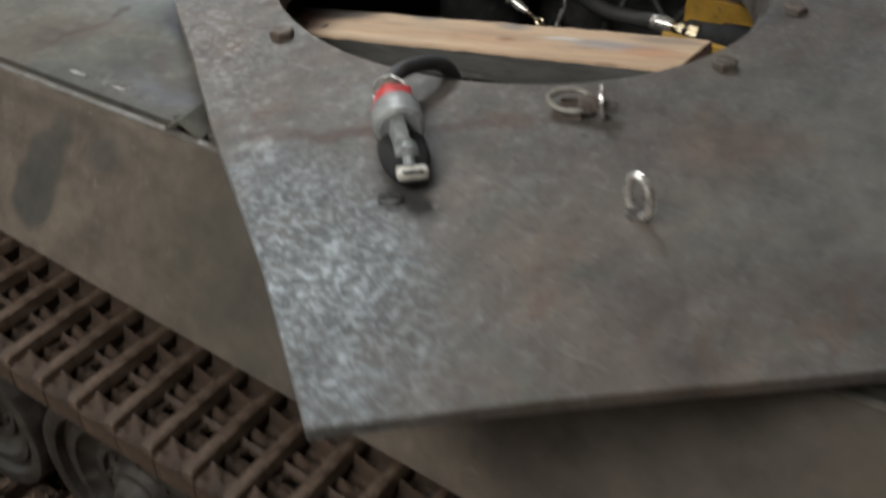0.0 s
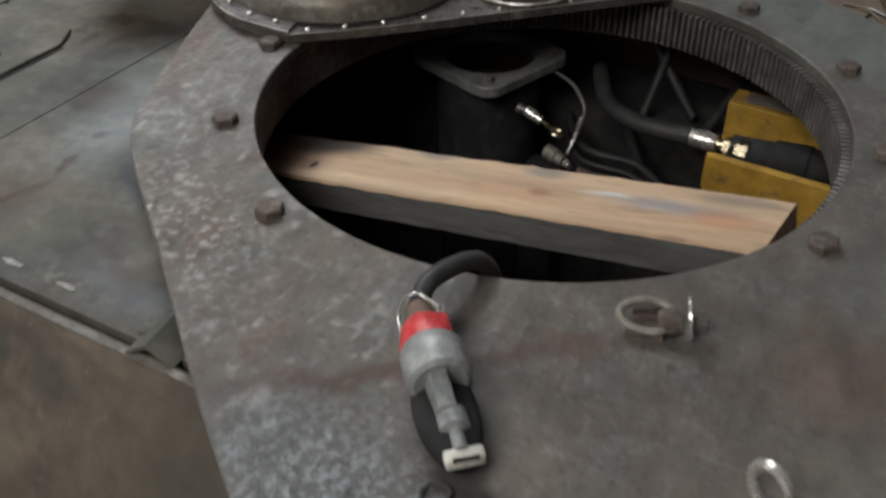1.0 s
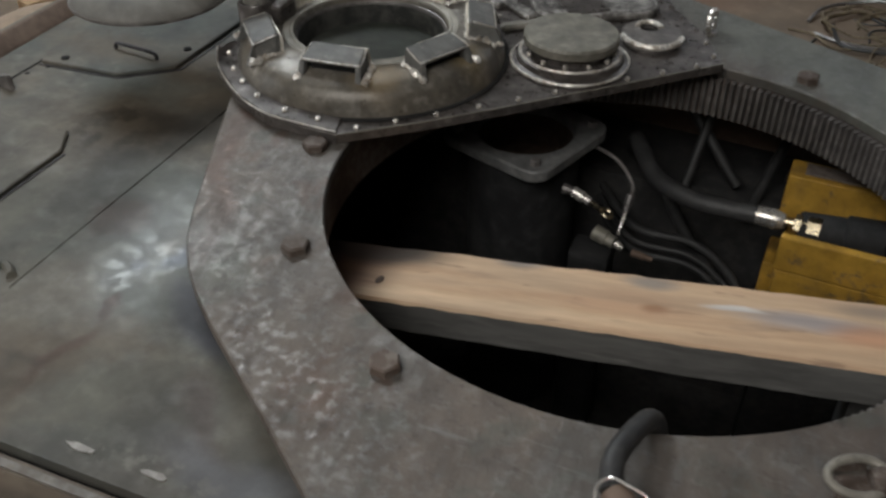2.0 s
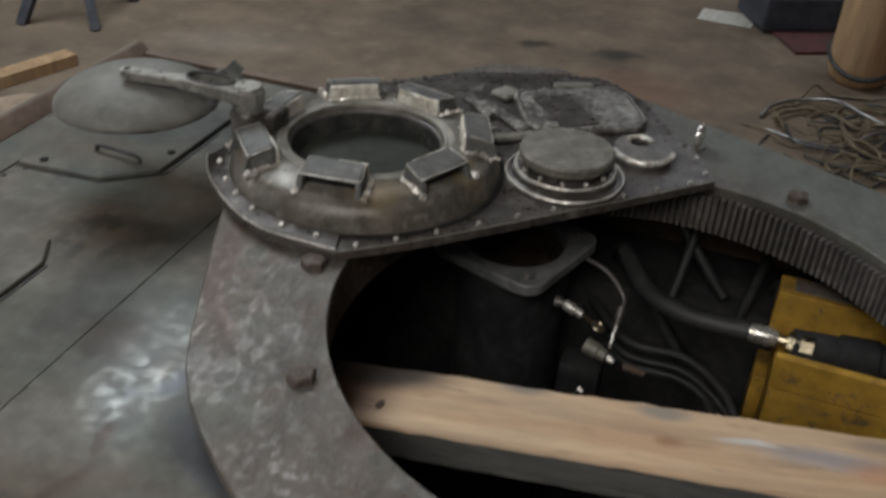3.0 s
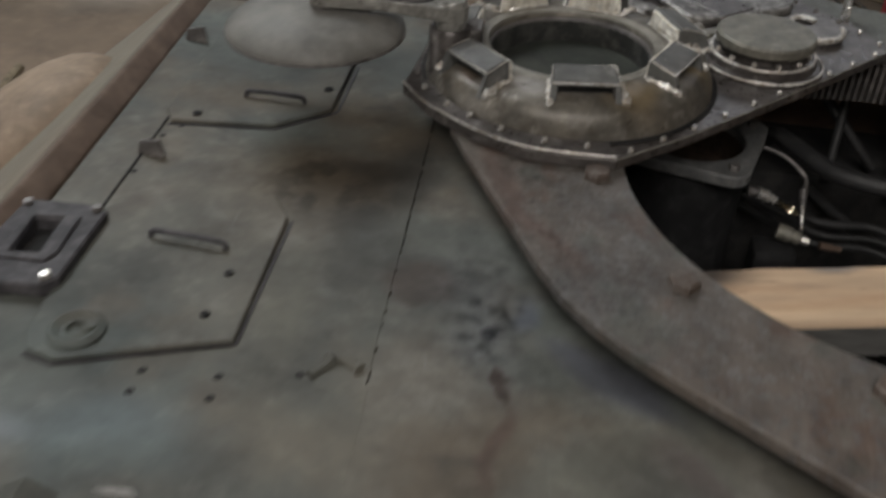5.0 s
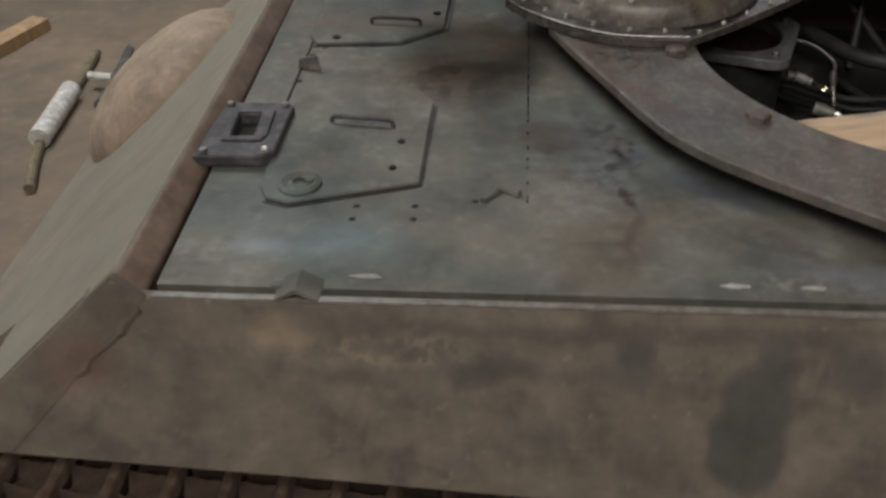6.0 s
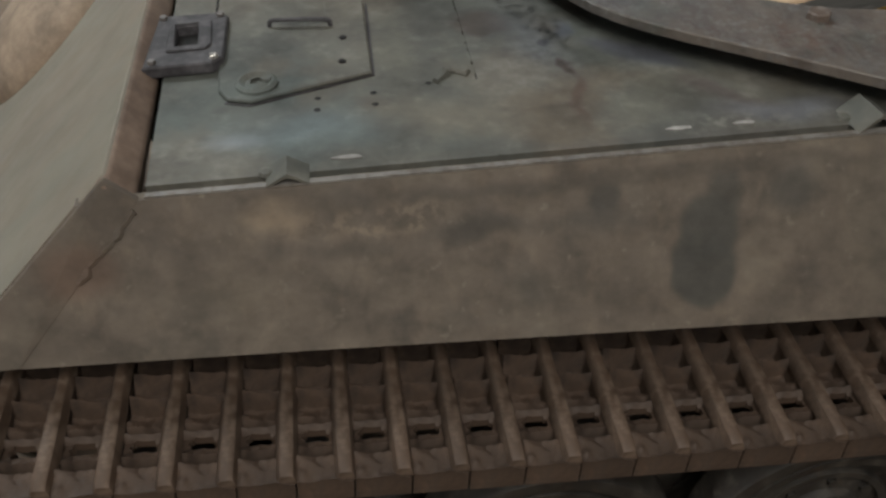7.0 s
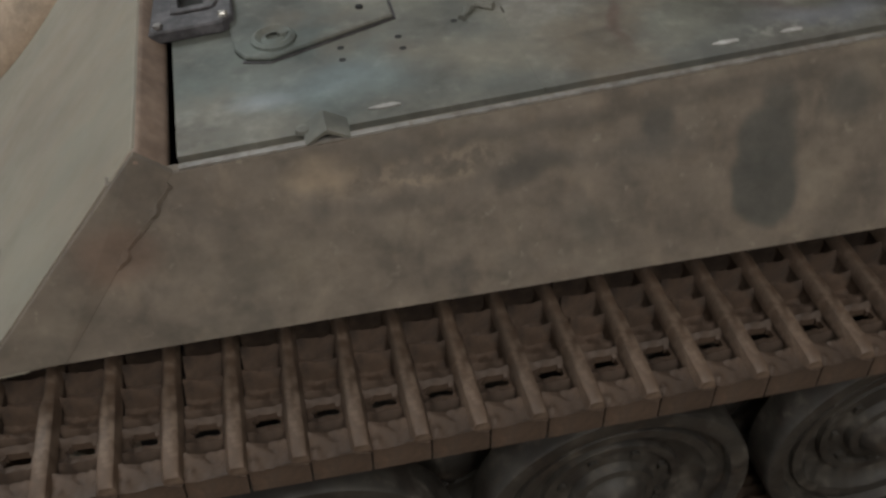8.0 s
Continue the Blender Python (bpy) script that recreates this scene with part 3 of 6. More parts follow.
# ---------------------------------------------------------------- building helpers
def part(name, bm, material, parent=None, label="", smooth=False):
    me = bpy.data.meshes.new(name)
    bmesh.ops.recalc_face_normals(bm, faces=bm.faces)
    bm.to_mesh(me)
    bm.free()
    if smooth:
        me.polygons.foreach_set("use_smooth", [True] * len(me.polygons))
        me.set_sharp_from_angle(angle=radians(38))
    me.materials.append(material)
    ob = new(name, me)
    ob.parent = parent
    return tagged(ob, label)


def share(name, ob, parent, m):
    o = new(name, ob.data)
    o.parent = parent
    o.matrix_world = m
    return o


def thing(name, label, category, at=(0, 0, 0), group="", kind=""):
    o = new(name)
    o.location = at
    o.empty_display_size = 0.05
    bpy.context.view_layer.update()
    return tagged(o, label, category, group, kind)


def under(ob, parent):
    """Parent ob, built in world coordinates, to a thing whose base stands elsewhere."""
    ob.parent = parent
    ob.matrix_parent_inverse = Matrix.Translation(-parent.location)
    return ob


def bevel(bm, w, seg=2, angle=30):
    es = [e for e in bm.edges if len(e.link_faces) == 2 and e.calc_face_angle(0) > radians(angle)]
    bmesh.ops.bevel(bm, geom=es, offset=w, segments=seg, affect="EDGES", profile=0.6)
    return bm


def box(cx, cy, cz, sx, sy, sz, m=None, bev=0.0, bm=None):
    b = bm or bmesh.new()
    t = Matrix.Translation((cx, cy, cz))
    r = bmesh.ops.create_cube(b, size=1, matrix=(m or Matrix()) @ t @ Matrix.Diagonal((sx, sy, sz, 1)))
    if bev and not bm:
        bevel(b, bev)
    return b


def hexa(p, bm=None):
    """Eight corners: four below, four above, in the same order."""
    b = bm or bmesh.new()
    v = [b.verts.new(q) for q in p]
    for f in ((0, 1, 2, 3), (4, 5, 6, 7), (0, 1, 5, 4), (1, 2, 6, 5), (2, 3, 7, 6), (3, 0, 4, 7)):
        b.faces.new([v[i] for i in f])
    return b


def prism(outline, z0, z1, holes=(), m=None, bev=0.0):
    """A flat plate from an outline (and round or other holes) between two heights."""
    b = bmesh.new()
    edges = []
    for loop in (outline, *holes):
        v = [b.verts.new((x, y, z0)) for x, y in loop]
        edges += [b.edges.new((v[i], v[(i + 1) % len(v)])) for i in range(len(v))]
    bmesh.ops.triangle_fill(b, use_beauty=True, edges=edges)
    bmesh.ops.dissolve_limit(b, angle_limit=0.01, verts=b.verts, edges=b.edges) if not holes else None
    top = bmesh.ops.extrude_face_region(b, geom=list(b.faces))["geom"]
    for q in top:
        if isinstance(q, bmesh.types.BMVert):
            q.co.z = z1
    bmesh.ops.recalc_face_normals(b, faces=b.faces)
    if bev:
        es = [e for e in b.edges if len(e.link_faces) == 2 and e.calc_face_angle(0) > radians(60) and abs(e.verts[0].co.z - e.verts[1].co.z) < 1e-6]
        bmesh.ops.bevel(b, geom=es, offset=bev, segments=1, affect="EDGES")
    if m:
        bmesh.ops.transform(b, matrix=m, verts=b.verts)
    return b


def ring_pts(cx, cy, r, n=64, a0=0.0, a1=360.0):
    full = abs(a1 - a0) >= 360
    k = n if full else n + 1
    return [(cx + r * math.cos(radians(a0 + (a1 - a0) * i / n)), cy + r * math.sin(radians(a0 + (a1 - a0) * i / n))) for i in range(k)]


def lathe(profile, n=48, m=None, bm=None, a0=0.0, a1=360.0):
    """A body of revolution about z from (radius, height) pairs."""
    b = bm or bmesh.new()
    full = abs(a1 - a0) >= 360
    rows = []
    for i in range(n if full else n + 1):
        a = radians(a0 + (a1 - a0) * i / n)
        rows.append([b.verts.new((r * math.cos(a), r * math.sin(a), z)) for r, z in profile])
    for i in range(len(rows) - (0 if full else 1)):
        p, q = rows[i], rows[(i + 1) % len(rows)]
        for j in range(len(profile) - 1):
            b.faces.new((p[j], q[j], q[j + 1], p[j + 1]))
    bmesh.ops.remove_doubles(b, verts=b.verts, dist=1e-6)
    if m:
        bmesh.ops.transform(b, matrix=m, verts=b.verts)
    return b


def smooth_path(points, steps=8):
    """Catmull-Rom points through the given ones."""
    p = [Vector(q) for q in points]
    p = [2 * p[0] - p[1]] + p + [2 * p[-1] - p[-2]]
    out = []
    for i in range(1, len(p) - 2):
        for s in range(steps):
            t = s / steps
            a, b, c, d = p[i - 1:i + 3]
            out.append(0.5 * (2 * b + (c - a) * t + (2 * a - 5 * b + 4 * c - d) * t * t + (3 * b - a - 3 * c + d) * t ** 3))
    return out + [p[-2]]


def tube(points, r, n=10, closed=False, bm=None, flat=1.0):
    b = bm or bmesh.new()
    p = [Vector(q) for q in points]
    up = Vector((0.13, 0.21, 1)).normalized()
    rows = []
    for i, q in enumerate(p):
        d = (p[(i + 1) % len(p)] - p[i - 1]) if closed else (p[min(i + 1, len(p) - 1)] - p[max(i - 1, 0)])
        d.normalize()
        s = d.cross(up)
        s.normalize()
        u = s.cross(d)
        rr = r[i] if isinstance(r, (list, tuple)) else r
        rows.append([b.verts.new(q + rr * (math.cos(2 * math.pi * k / n) * s + flat * math.sin(2 * math.pi * k / n) * u)) for k in range(n)])
    for i in range(len(rows) - (0 if closed else 1)):
        a, c = rows[i], rows[(i + 1) % len(rows)]
        for k in range(n):
            b.faces.new((a[k], a[(k + 1) % n], c[(k + 1) % n], c[k]))
    if not closed:
        b.faces.new(rows[0])
        b.faces.new(rows[-1])
    return b


def along(p, q):
    """A pose at p whose z points to q."""
    d = Vector(q) - Vector(p)
    return Matrix.Translation(p) @ d.to_track_quat("Z", "Y").to_matrix().to_4x4()


def hexbolt(r, h, m=None, dome=0.2):
    return lathe([(0, 0), (r, 0), (r, h * 0.8), (r * 0.86, h), (0, h)], 6, m)


# ---------------------------------------------------------------- shed and ground
def shed():
    part("ground", box(0, 2, -0.1, 60, 60, 0.2), FLOOR, None, "brown oily earth floor with dust and stains")["kind"] = "structure"
    x0, x1, y0, y1, h, th = -8, 7, -5, 10, 4.6, 0.15

    def wall(name, bm):
        tagged(part(name, bm, SHED, None, "plain grey sheet wall of the shed"), kind="structure")

    wall("wall_north", box((x0 + x1) / 2, y1 + th / 2, h / 2, x1 - x0 + 2 * th, th, h))
    wall("wall_south", box((x0 + x1) / 2, y0 - th / 2, h / 2, x1 - x0 + 2 * th, th, h))
    wall("wall_east", box(x1 + th / 2, (y0 + y1) / 2, h / 2, th, y1 - y0, h))
    b = box(x0 - th / 2, (y0 - 2) / 2, h / 2, th, -2 - y0, h)
    box(x0 - th / 2, (1 + y1) / 2, h / 2, th, y1 - 1, h, bm=b)
    box(x0 - th / 2, -0.5, (3.4 + h) / 2, th, 3, h - 3.4, bm=b)
    wall("wall_west", b)
    sq = lambda cx, cy, s: [(cx - s, cy - s), (cx + s, cy - s), (cx + s, cy + s), (cx - s, cy + s)]
    tagged(part("ceiling", prism([(x0 - th, y0 - th), (x1 + th, y0 - th), (x1 + th, y1 + th), (x0 - th, y1 + th)], h, h + 0.1,
                                 [sq(-3.8, 4.0, 1.15), sq(-1.2, -2.4, 1.55), [(-1.05, 7.05), (3.45, 7.05), (3.45, 9.35), (-1.05, 9.35)]]), SHED, None,
                "plain grey sheet roof with three open skylights"), kind="structure")


shed()

# ---------------------------------------------------------------- tank hull
RX, RY, RR = -0.577, 1.579, 0.488      # turret ring
CUP = (-1.156, 1.822)                  # cupola axis
DECK, PLT = 0.985, 1.05                # deck and turret plate heights
Y0, Y1 = 0.83, 2.243                   # deck edges
SLOPE = 0.675


def side_low(x):
    return 0.779 - 0.0371 * (x + 2.13)


def side_y(z):
    return Y0 - SLOPE * (DECK - z)


def glacis_x(z):
    return -1.982 - 1.18 * (1.018 - z)


tank = thing("tank_hull", "rusty half-stripped tank hull with green deck and brown sides", "tank")
XR = 1.5


def hull():
    # near side plate, sloping outward, with its cut front end along the glacis
    b = bmesh.new()
    xs = [-1.99 + (XR + 1.99) * i / 12 for i in range(13)]
    prof = []
    zt = DECK - 0.002
    fx = lambda z: glacis_x(z) - 0.004
    for i, x in enumerate(xs):
        zl = side_low(x)
        xt, xl = (fx(zt), fx(side_low(-2.2))) if i == 0 else (x, x)
        zl = side_low(-2.2) if i == 0 else zl
        prof.append([(xt, Y0, zt), (xt, Y0 - 0.02, zt), (xl, side_y(zl), zl), (xl, side_y(zl) + 0.024, zl - 0.004), (xt, Y0 + 0.004, zt - 0.012)])
    rows = [[b.verts.new(q) for q in r] for r in prof]
    for r, s in zip(rows, rows[1:]):
        for j in range(5):
            b.faces.new((r[j], r[(j + 1) % 5], s[(j + 1) % 5], s[j]))
    b.faces.new(rows[0])
    b.faces.new(rows[-1])
    part("side_plate", b, PRIMER, tank, "dusty brown primed side armour with dark oil stain and painted-in shade")
    # far side plate
    b = hexa([(glacis_x(0.72), 2.46, 0.72), (XR, 2.5, 0.57), (XR, 2.4, 0.57), (glacis_x(0.72), 2.36, 0.72),
              (-1.95, Y1 + 0.03, 0.995), (XR, Y1 + 0.03, 0.995), (XR, Y1, 0.995), (-1.95, Y1, 0.995)])
    part("side_plate", b, RUST, tank, "brown rusty far side armour edge")
    # sponson floors and tub, dark inside
    for y0, y1, w in ((0.74, 0.98, -0.06), (2.1, 2.4, 0.0)):
        part("sponson_floor", hexa([(-2.2, y0, 0.786), (XR, y0 + w, 0.653), (XR, y1, 0.653), (-2.2, y1, 0.786), (-2.2, y0, 0.801), (XR, y0 + w, 0.668), (XR, y1, 0.668), (-2.2, y1, 0.801)]), BLACK, tank)
    for y in (0.98, 2.10):
        part("tub_wall", box(-0.35, y, 0.47, 3.7, 0.02, 0.56), BLACK, tank, "black painted inner hull wall")
    part("tub_floor", box(-0.35, 1.54, 0.19, 3.7, 1.12, 0.02), BLACK, tank, "black painted hull floor")
    part("rear_plate", box(XR + 0.01, 1.54, 0.6, 0.02, 1.7, 0.77), BLACK, tank, "black rear hull plate")
    b = bmesh.new()
    # glacis: front armour slab
    n = Vector((-0.645, 0, 0.763))
    zb = 0.49
    top, step, low = Vector((-1.982, 0, 1.018)), Vector((glacis_x(0.777), 0, 0.777)), Vector((glacis_x(zb), 0, zb))
    inner = Vector((-2.19, 0, 0.777))
    cs = [top, step, inner, top - 0.05 * n]

    def corner(q, far):
        y = side_y(min(q.z, 1.0)) - 0.001
        return (q.x, 2 * 1.5365 - y + 0.03 if far else y, q.z)

    hexa([corner(q, False) for q in cs] + [corner(q, True) for q in cs], b)
    bmesh.ops.recalc_face_normals(b, faces=b.faces)
    es = [q for q in b.edges if max(v.co.z for v in q.verts) > 0.9]
    bmesh.ops.bevel(b, geom=es, offset=0.005, segments=2, affect="EDGES", profile=0.6)
    part("glacis", b, GLACIS, tank, "dusty pale green sloped front armour plate")
    # below the sides it narrows to the tub
    cs = [step, low, low - 0.05 * n, inner]
    b = hexa([(q.x, 0.98, q.z) for q in cs] + [corner(q, True) for q in cs])
    part("lower_glacis", b, GLACIS, tank, "dusty pale green lower front plate between the tracks")
    # its sawn top end, left brown
    o = 0.003 * Vector((0.763, 0, 0.645))
    e0, e1 = top + o - 0.004 * n, top + o - 0.05 * n
    b = hexa([(e0.x, 0.806, e0.z), (e0.x, Y1 + 0.035, e0.z), (e1.x + 0.002, Y1 + 0.035, e1.z), (e1.x + 0.007, 0.822, e1.z - 0.004),
              (e0.x - 0.02, 0.812, e0.z - 0.012), (e0.x - 0.02, Y1 + 0.035, e0.z - 0.012), (e1.x - 0.02, Y1 + 0.035, e1.z - 0.03), (e1.x, 0.822, e1.z - 0.045)])
    bmesh.ops.recalc_face_normals(b, faces=b.faces)
    bevel(b, 0.009, 3)
    part("glacis_edge", b, RUST, tank, "brown rusty rounded top edge of the front plate", True)
    # its near end, primed brown like the side
    yy = lambda z: 0.81 - 0.5865 * (0.983 - min(z, 0.995)) - 0.0022
    q = [(-1.979, 1.021), (-1.934, 0.984), (-2.14, 0.779), (-2.264, 0.779)]
    b = hexa([(x, yy(z), z) for x, z in q] + [(x, yy(z) + 0.012, z) for x, z in q])
    bmesh.ops.recalc_face_normals(b, faces=b.faces)
    bevel(b, 0.002, 2)
    part("glacis_end", b, PRIMER, tank, "brown primed end of the front plate")
    b = hexa([(-2.59, 0.98, 0.49), (-2.3, 0.98, 0.18), (-2.28, 0.98, 0.18), (-2.55, 0.98, 0.46), (-2.59, 2.1, 0.49), (-2.3, 2.1, 0.18), (-2.28, 2.1, 0.18), (-2.55, 2.1, 0.46)])
    part("nose_plate", b, GLACIS, tank, "pale green lower nose armour plate")
    # ball mount for the hull gun
    c = Vector((glacis_x(0.72), 1.99, 0.72))
    m = Matrix.Translation(c) @ n.to_track_quat("Z", "Y").to_matrix().to_4x4()
    part("ball_mount", lathe([(0.27, -0.01), (0.268, 0.008), (0.25, 0.034), (0.215, 0.062), (0.165, 0.085), (0.11, 0.1), (0.055, 0.108), (0, 0.11)], 48, m), TAN, tank,
         "rounded tan cast ball mount bulging from the front plate", True)
    # weld bead and bumps on the side near the front corner
    random.seed(4)
    bead = [(-1.94 - 0.1 * i / 17 + random.uniform(-0.004, 0.004), yy(0.97 - 0.088 * i / 17) + 0.005, 0.97 - 0.088 * i / 17) for i in range(18)]
    part("weld_bead", tube(bead, [random.uniform(0.006, 0.012) for _ in bead], 7, flat=0.7), PRIMER, tank, "lumpy weld bead on the side plate", True)
    # deck plates: front one with the crew hatches, rear one with the turret opening
    g = 0.002
    part("front_deck", prism([(-1.927, Y0 + 0.013), (-1.385 - g, Y0 + 0.013), (-1.385 - g, Y1 - 0.003), (-1.948, Y1 - 0.003)], DECK - 0.02, DECK), GREEN, tank,
         "flat grey-green deck plate, stained brown in patches, one sheen painted in")
    b = prism([(-1.384, Y0 + 0.013), (XR, Y0 + 0.013), (XR, Y1 - 0.003), (-1.384, Y1 - 0.003)], DECK - 0.02, DECK, [ring_pts(RX, RY, RR + 0.06, 72)])
    part("rear_deck", b, GREEN_BLUE, tank, "worn blue-grey deck plate scraped bare in patches, some sheen painted in")
    part("seam_filler", box(-1.3868, (Y0 + Y1) / 2, DECK - 0.022, 0.012, Y1 - Y0 - 0.04, 0.02), BLACK, tank, "dark gap between the deck plates")
    part("seam_weld", box(-1.3855, (Y0 + 1.09) / 2, DECK - 0.005, 0.007, 1.09 - Y0 - 0.03, 0.0112), GREEN, tank, "painted-over weld closing the deck seam")
    rnd = random.Random(12)
    y = 1.1
    while y < 1.72:
        fill = rnd.uniform(0.02, 0.05) if y < 1.34 else rnd.uniform(0.004, 0.014)
        part("seam_weld", box(-1.3855, y + fill / 2, DECK - 0.0075, 0.004, fill, 0.012), GREEN, tank, "old paint filling the deck seam in places")
        y += fill + (rnd.uniform(0.005, 0.014) if y < 1.34 else rnd.uniform(0.02, 0.05))
    part("bare_edge", hexa([(-1.925, 0.813, 0.9815), (XR, 0.813, 0.9815), (XR, 0.826, 0.9815), (-1.925, 0.826, 0.9815), (-1.925, 0.8135, 0.986), (XR, 0.8135, 0.986), (XR, 0.8245, 0.986), (-1.925, 0.8245, 0.986)]),
         BARE_EDGE, tank, "pale worn top edge of the side plate")
    part("edge_gap", box(-0.2, Y0 + 0.008, DECK - 0.03, 3.4, 0.02, 0.02), BLACK, tank, "dark gap along the deck edge")


hull()


def hatch_cover(parent, outline, name, label):
    c = part(name, prism(outline, DECK + 0.001, DECK + 0.0095, bev=0.0025), GREEN, parent, label)
    return c


def hoop(p, q, h, r, parent, label, name="handle", bend=0.018):
    """A bent rod handle between two feet."""
    p, q = Vector(p), Vector(q)
    d = (q - p).normalized()
    u = Vector((0, 0, h))
    pts = smooth_path([p, p + u * 0.8, p + u + d * bend, q + u - d * bend, q + u * 0.8, q], 5)
    return part(name, tube(pts, r, 8), SOCKET, parent, label, True)


def hatches():
    z = DECK
    a = hatch_cover(tank, [(-1.565, 1.12), (-1.775, 1.052), (-1.815, 1.066), (-1.83, 1.095), (-1.845, 1.37), (-1.80, 1.46), (-1.60, 1.46), (-1.565, 1.40)], "crew_hatch",
                    "grey-green crew hatch cover with a bent rod handle")
    hoop((-1.745, 1.318, z), (-1.632, 1.304, z), 0.023, 0.0042, a, "dark bent rod handle")
    part("latch", lathe([(0.012, 0), (0.038, 0), (0.037, 0.005), (0.03, 0.009), (0.02, 0.003), (0.012, 0.006)], 20, Matrix.Translation((-1.765, 1.105, z + 0.009))), GREEN, a,
         "round raised latch ring", True)
    part("latch_pin", hexbolt(0.01, 0.009, Matrix.Translation((-1.748, 1.112, z + 0.009))), GREEN, a)
    for x, y in ((-1.61, 1.25), (-1.615, 1.16)):
        part("hatch_screw", hexbolt(0.007, 0.004, Matrix.Translation((x, y, z + 0.009))), BLACK, a)
    h2 = hatch_cover(tank, [(-1.572, 1.75), (-1.66, 1.676), (-1.84, 1.664), (-1.86, 1.70), (-1.865, 2.12), (-1.80, 2.2), (-1.61, 2.2), (-1.567, 2.12)], "crew_hatch",
                     "grey-green crew hatch cover with a bent rod handle")
    hoop((-1.733, 1.770, z), (-1.625, 1.760, z), 0.023, 0.0042, h2, "dark bent rod handle")
    for x, y in ((-1.592, 1.823), (-1.80, 1.69)):
        part("hatch_screw", hexbolt(0.009, 0.004, Matrix.Translation((x, y, z + 0.009))), BLACK, h2)
    # flange lines below both hatch covers
    for o in ([(-1.560, 1.753), (-1.656, 1.671), (-1.845, 1.6585), (-1.845, 1.662), (-1.658, 1.675), (-1.564, 1.757), (-1.561, 1.95), (-1.557, 1.95)],
              [(-1.5605, 1.118), (-1.7755, 1.047), (-1.8195, 1.0615), (-1.818, 1.066), (-1.776, 1.051), (-1.564, 1.121), (-1.561, 1.40), (-1.557, 1.40)]):
        part("hatch_rim", prism(o, z + 0.0005, z + 0.002), SOCKET, tank, "dark gap round a hatch cover")
    # driver's periscope socket by the front edge
    s = thing("periscope_socket", "dark steel block with a square slot, bolted on the deck", "socket", (-1.893, 1.265, z))
    o = [(-0.072, -0.1), (0.05, -0.096), (0.068, -0.076), (0.07, 0.085), (0.05, 0.1), (-0.06, 0.1)]
    hole = [(-0.02, -0.035), (0.022, -0.032), (0.018, 0.055), (-0.024, 0.052)]
    part("body", prism(o, 0.001, 0.024, [hole], bev=0.003), SOCKET, s)
    part("frame", prism([(-0.034, -0.05), (0.036, -0.048), (0.046, -0.03), (0.042, 0.06), (0.03, 0.07), (-0.036, 0.068)], 0.0245, 0.029, [hole], bev=0.002), SOCKET, s)
    part("slot", prism([(-0.026, -0.04), (0.028, -0.038), (0.024, 0.06), (-0.03, 0.058)], 0.0008, 0.004), BLACK, s, "black open slot")
    for x, y in ((-0.055, -0.085), (0.052, -0.078), (0.055, 0.085), (-0.05, 0.085)):
        part("bolt", hexbolt(0.008, 0.008, Matrix.Translation((x, y, 0.023))), CHROME if x > 0 and y < 0 else DARK_STEEL, s)
    # small fixed lugs, screws and holes on the deck
    for x, y, k in ((-1.834, 1.564, 1.0), (-1.906, 2.016, 1.1)):
        lg = thing("deck_lug", "small dark bent lug welded on the deck", "lug", (x, y, z), "lugs on the deck")
        part("plate", hexa([(-0.025, -0.008, 0.001), (0.02, -0.018, 0.001), (0.024, -0.01, 0.001), (-0.02, 0.004, 0.001),
                            (-0.022, -0.004, 0.02 * k), (0.014, -0.014, 0.03 * k), (0.018, -0.008, 0.03 * k), (-0.018, 0.006, 0.02 * k)]), DARK_STEEL, lg)
    for x, y in ((-1.662, 1.057), (-1.567, 1.06), (-1.664, 1.02), (-1.566, 1.023), (-1.47, 1.078), (-1.812, 1.44), (-1.8, 1.4), (-1.82, 1.66), (-1.84, 1.62), (-1.845, 1.5)):
        part("screw_hole", lathe([(0, 0.0008), (0.0045, 0.0008), (0.006, 0.0004)], 10, Matrix.Translation((x, y, z))), BLACK, tank)
    random.seed(8)
    scar = [(-1.458 + 0.06 * i / 9, 1.078 + 0.035 * math.sin(2.6 * i / 9) + random.uniform(-0.004, 0.004), z + 0.001 + random.uniform(0, 0.002)) for i in range(10)]
    part("weld_scar", tube(scar, [random.uniform(0.004, 0.011) for _ in scar], 7), GREEN, tank, "lumpy weld scar on the deck", True)
    part("deck_seam", box(-1.852, 1.55, z + 0.0012, 0.004, 0.62, 0.0016), BLACK, tank, "thin dark seam along the deck")
    for x, w in ((-1.62, 0.025), (-1.087, 0.022), (-0.98, 0.02)):
        rnd = random.Random(int(-x * 100))
        o = [(x + w * math.cos(2 * math.pi * i / 12) * rnd.uniform(0.75, 1.1), Y0 + 0.043 + 0.0055 * math.sin(2 * math.pi * i / 12) * rnd.uniform(0.7, 1.2)) for i in range(12)]
        part("paint_fleck", prism(o, z + 0.0003, z + 0.002), FLECK, tank, "flake of pale filler at the deck edge")


hatches()


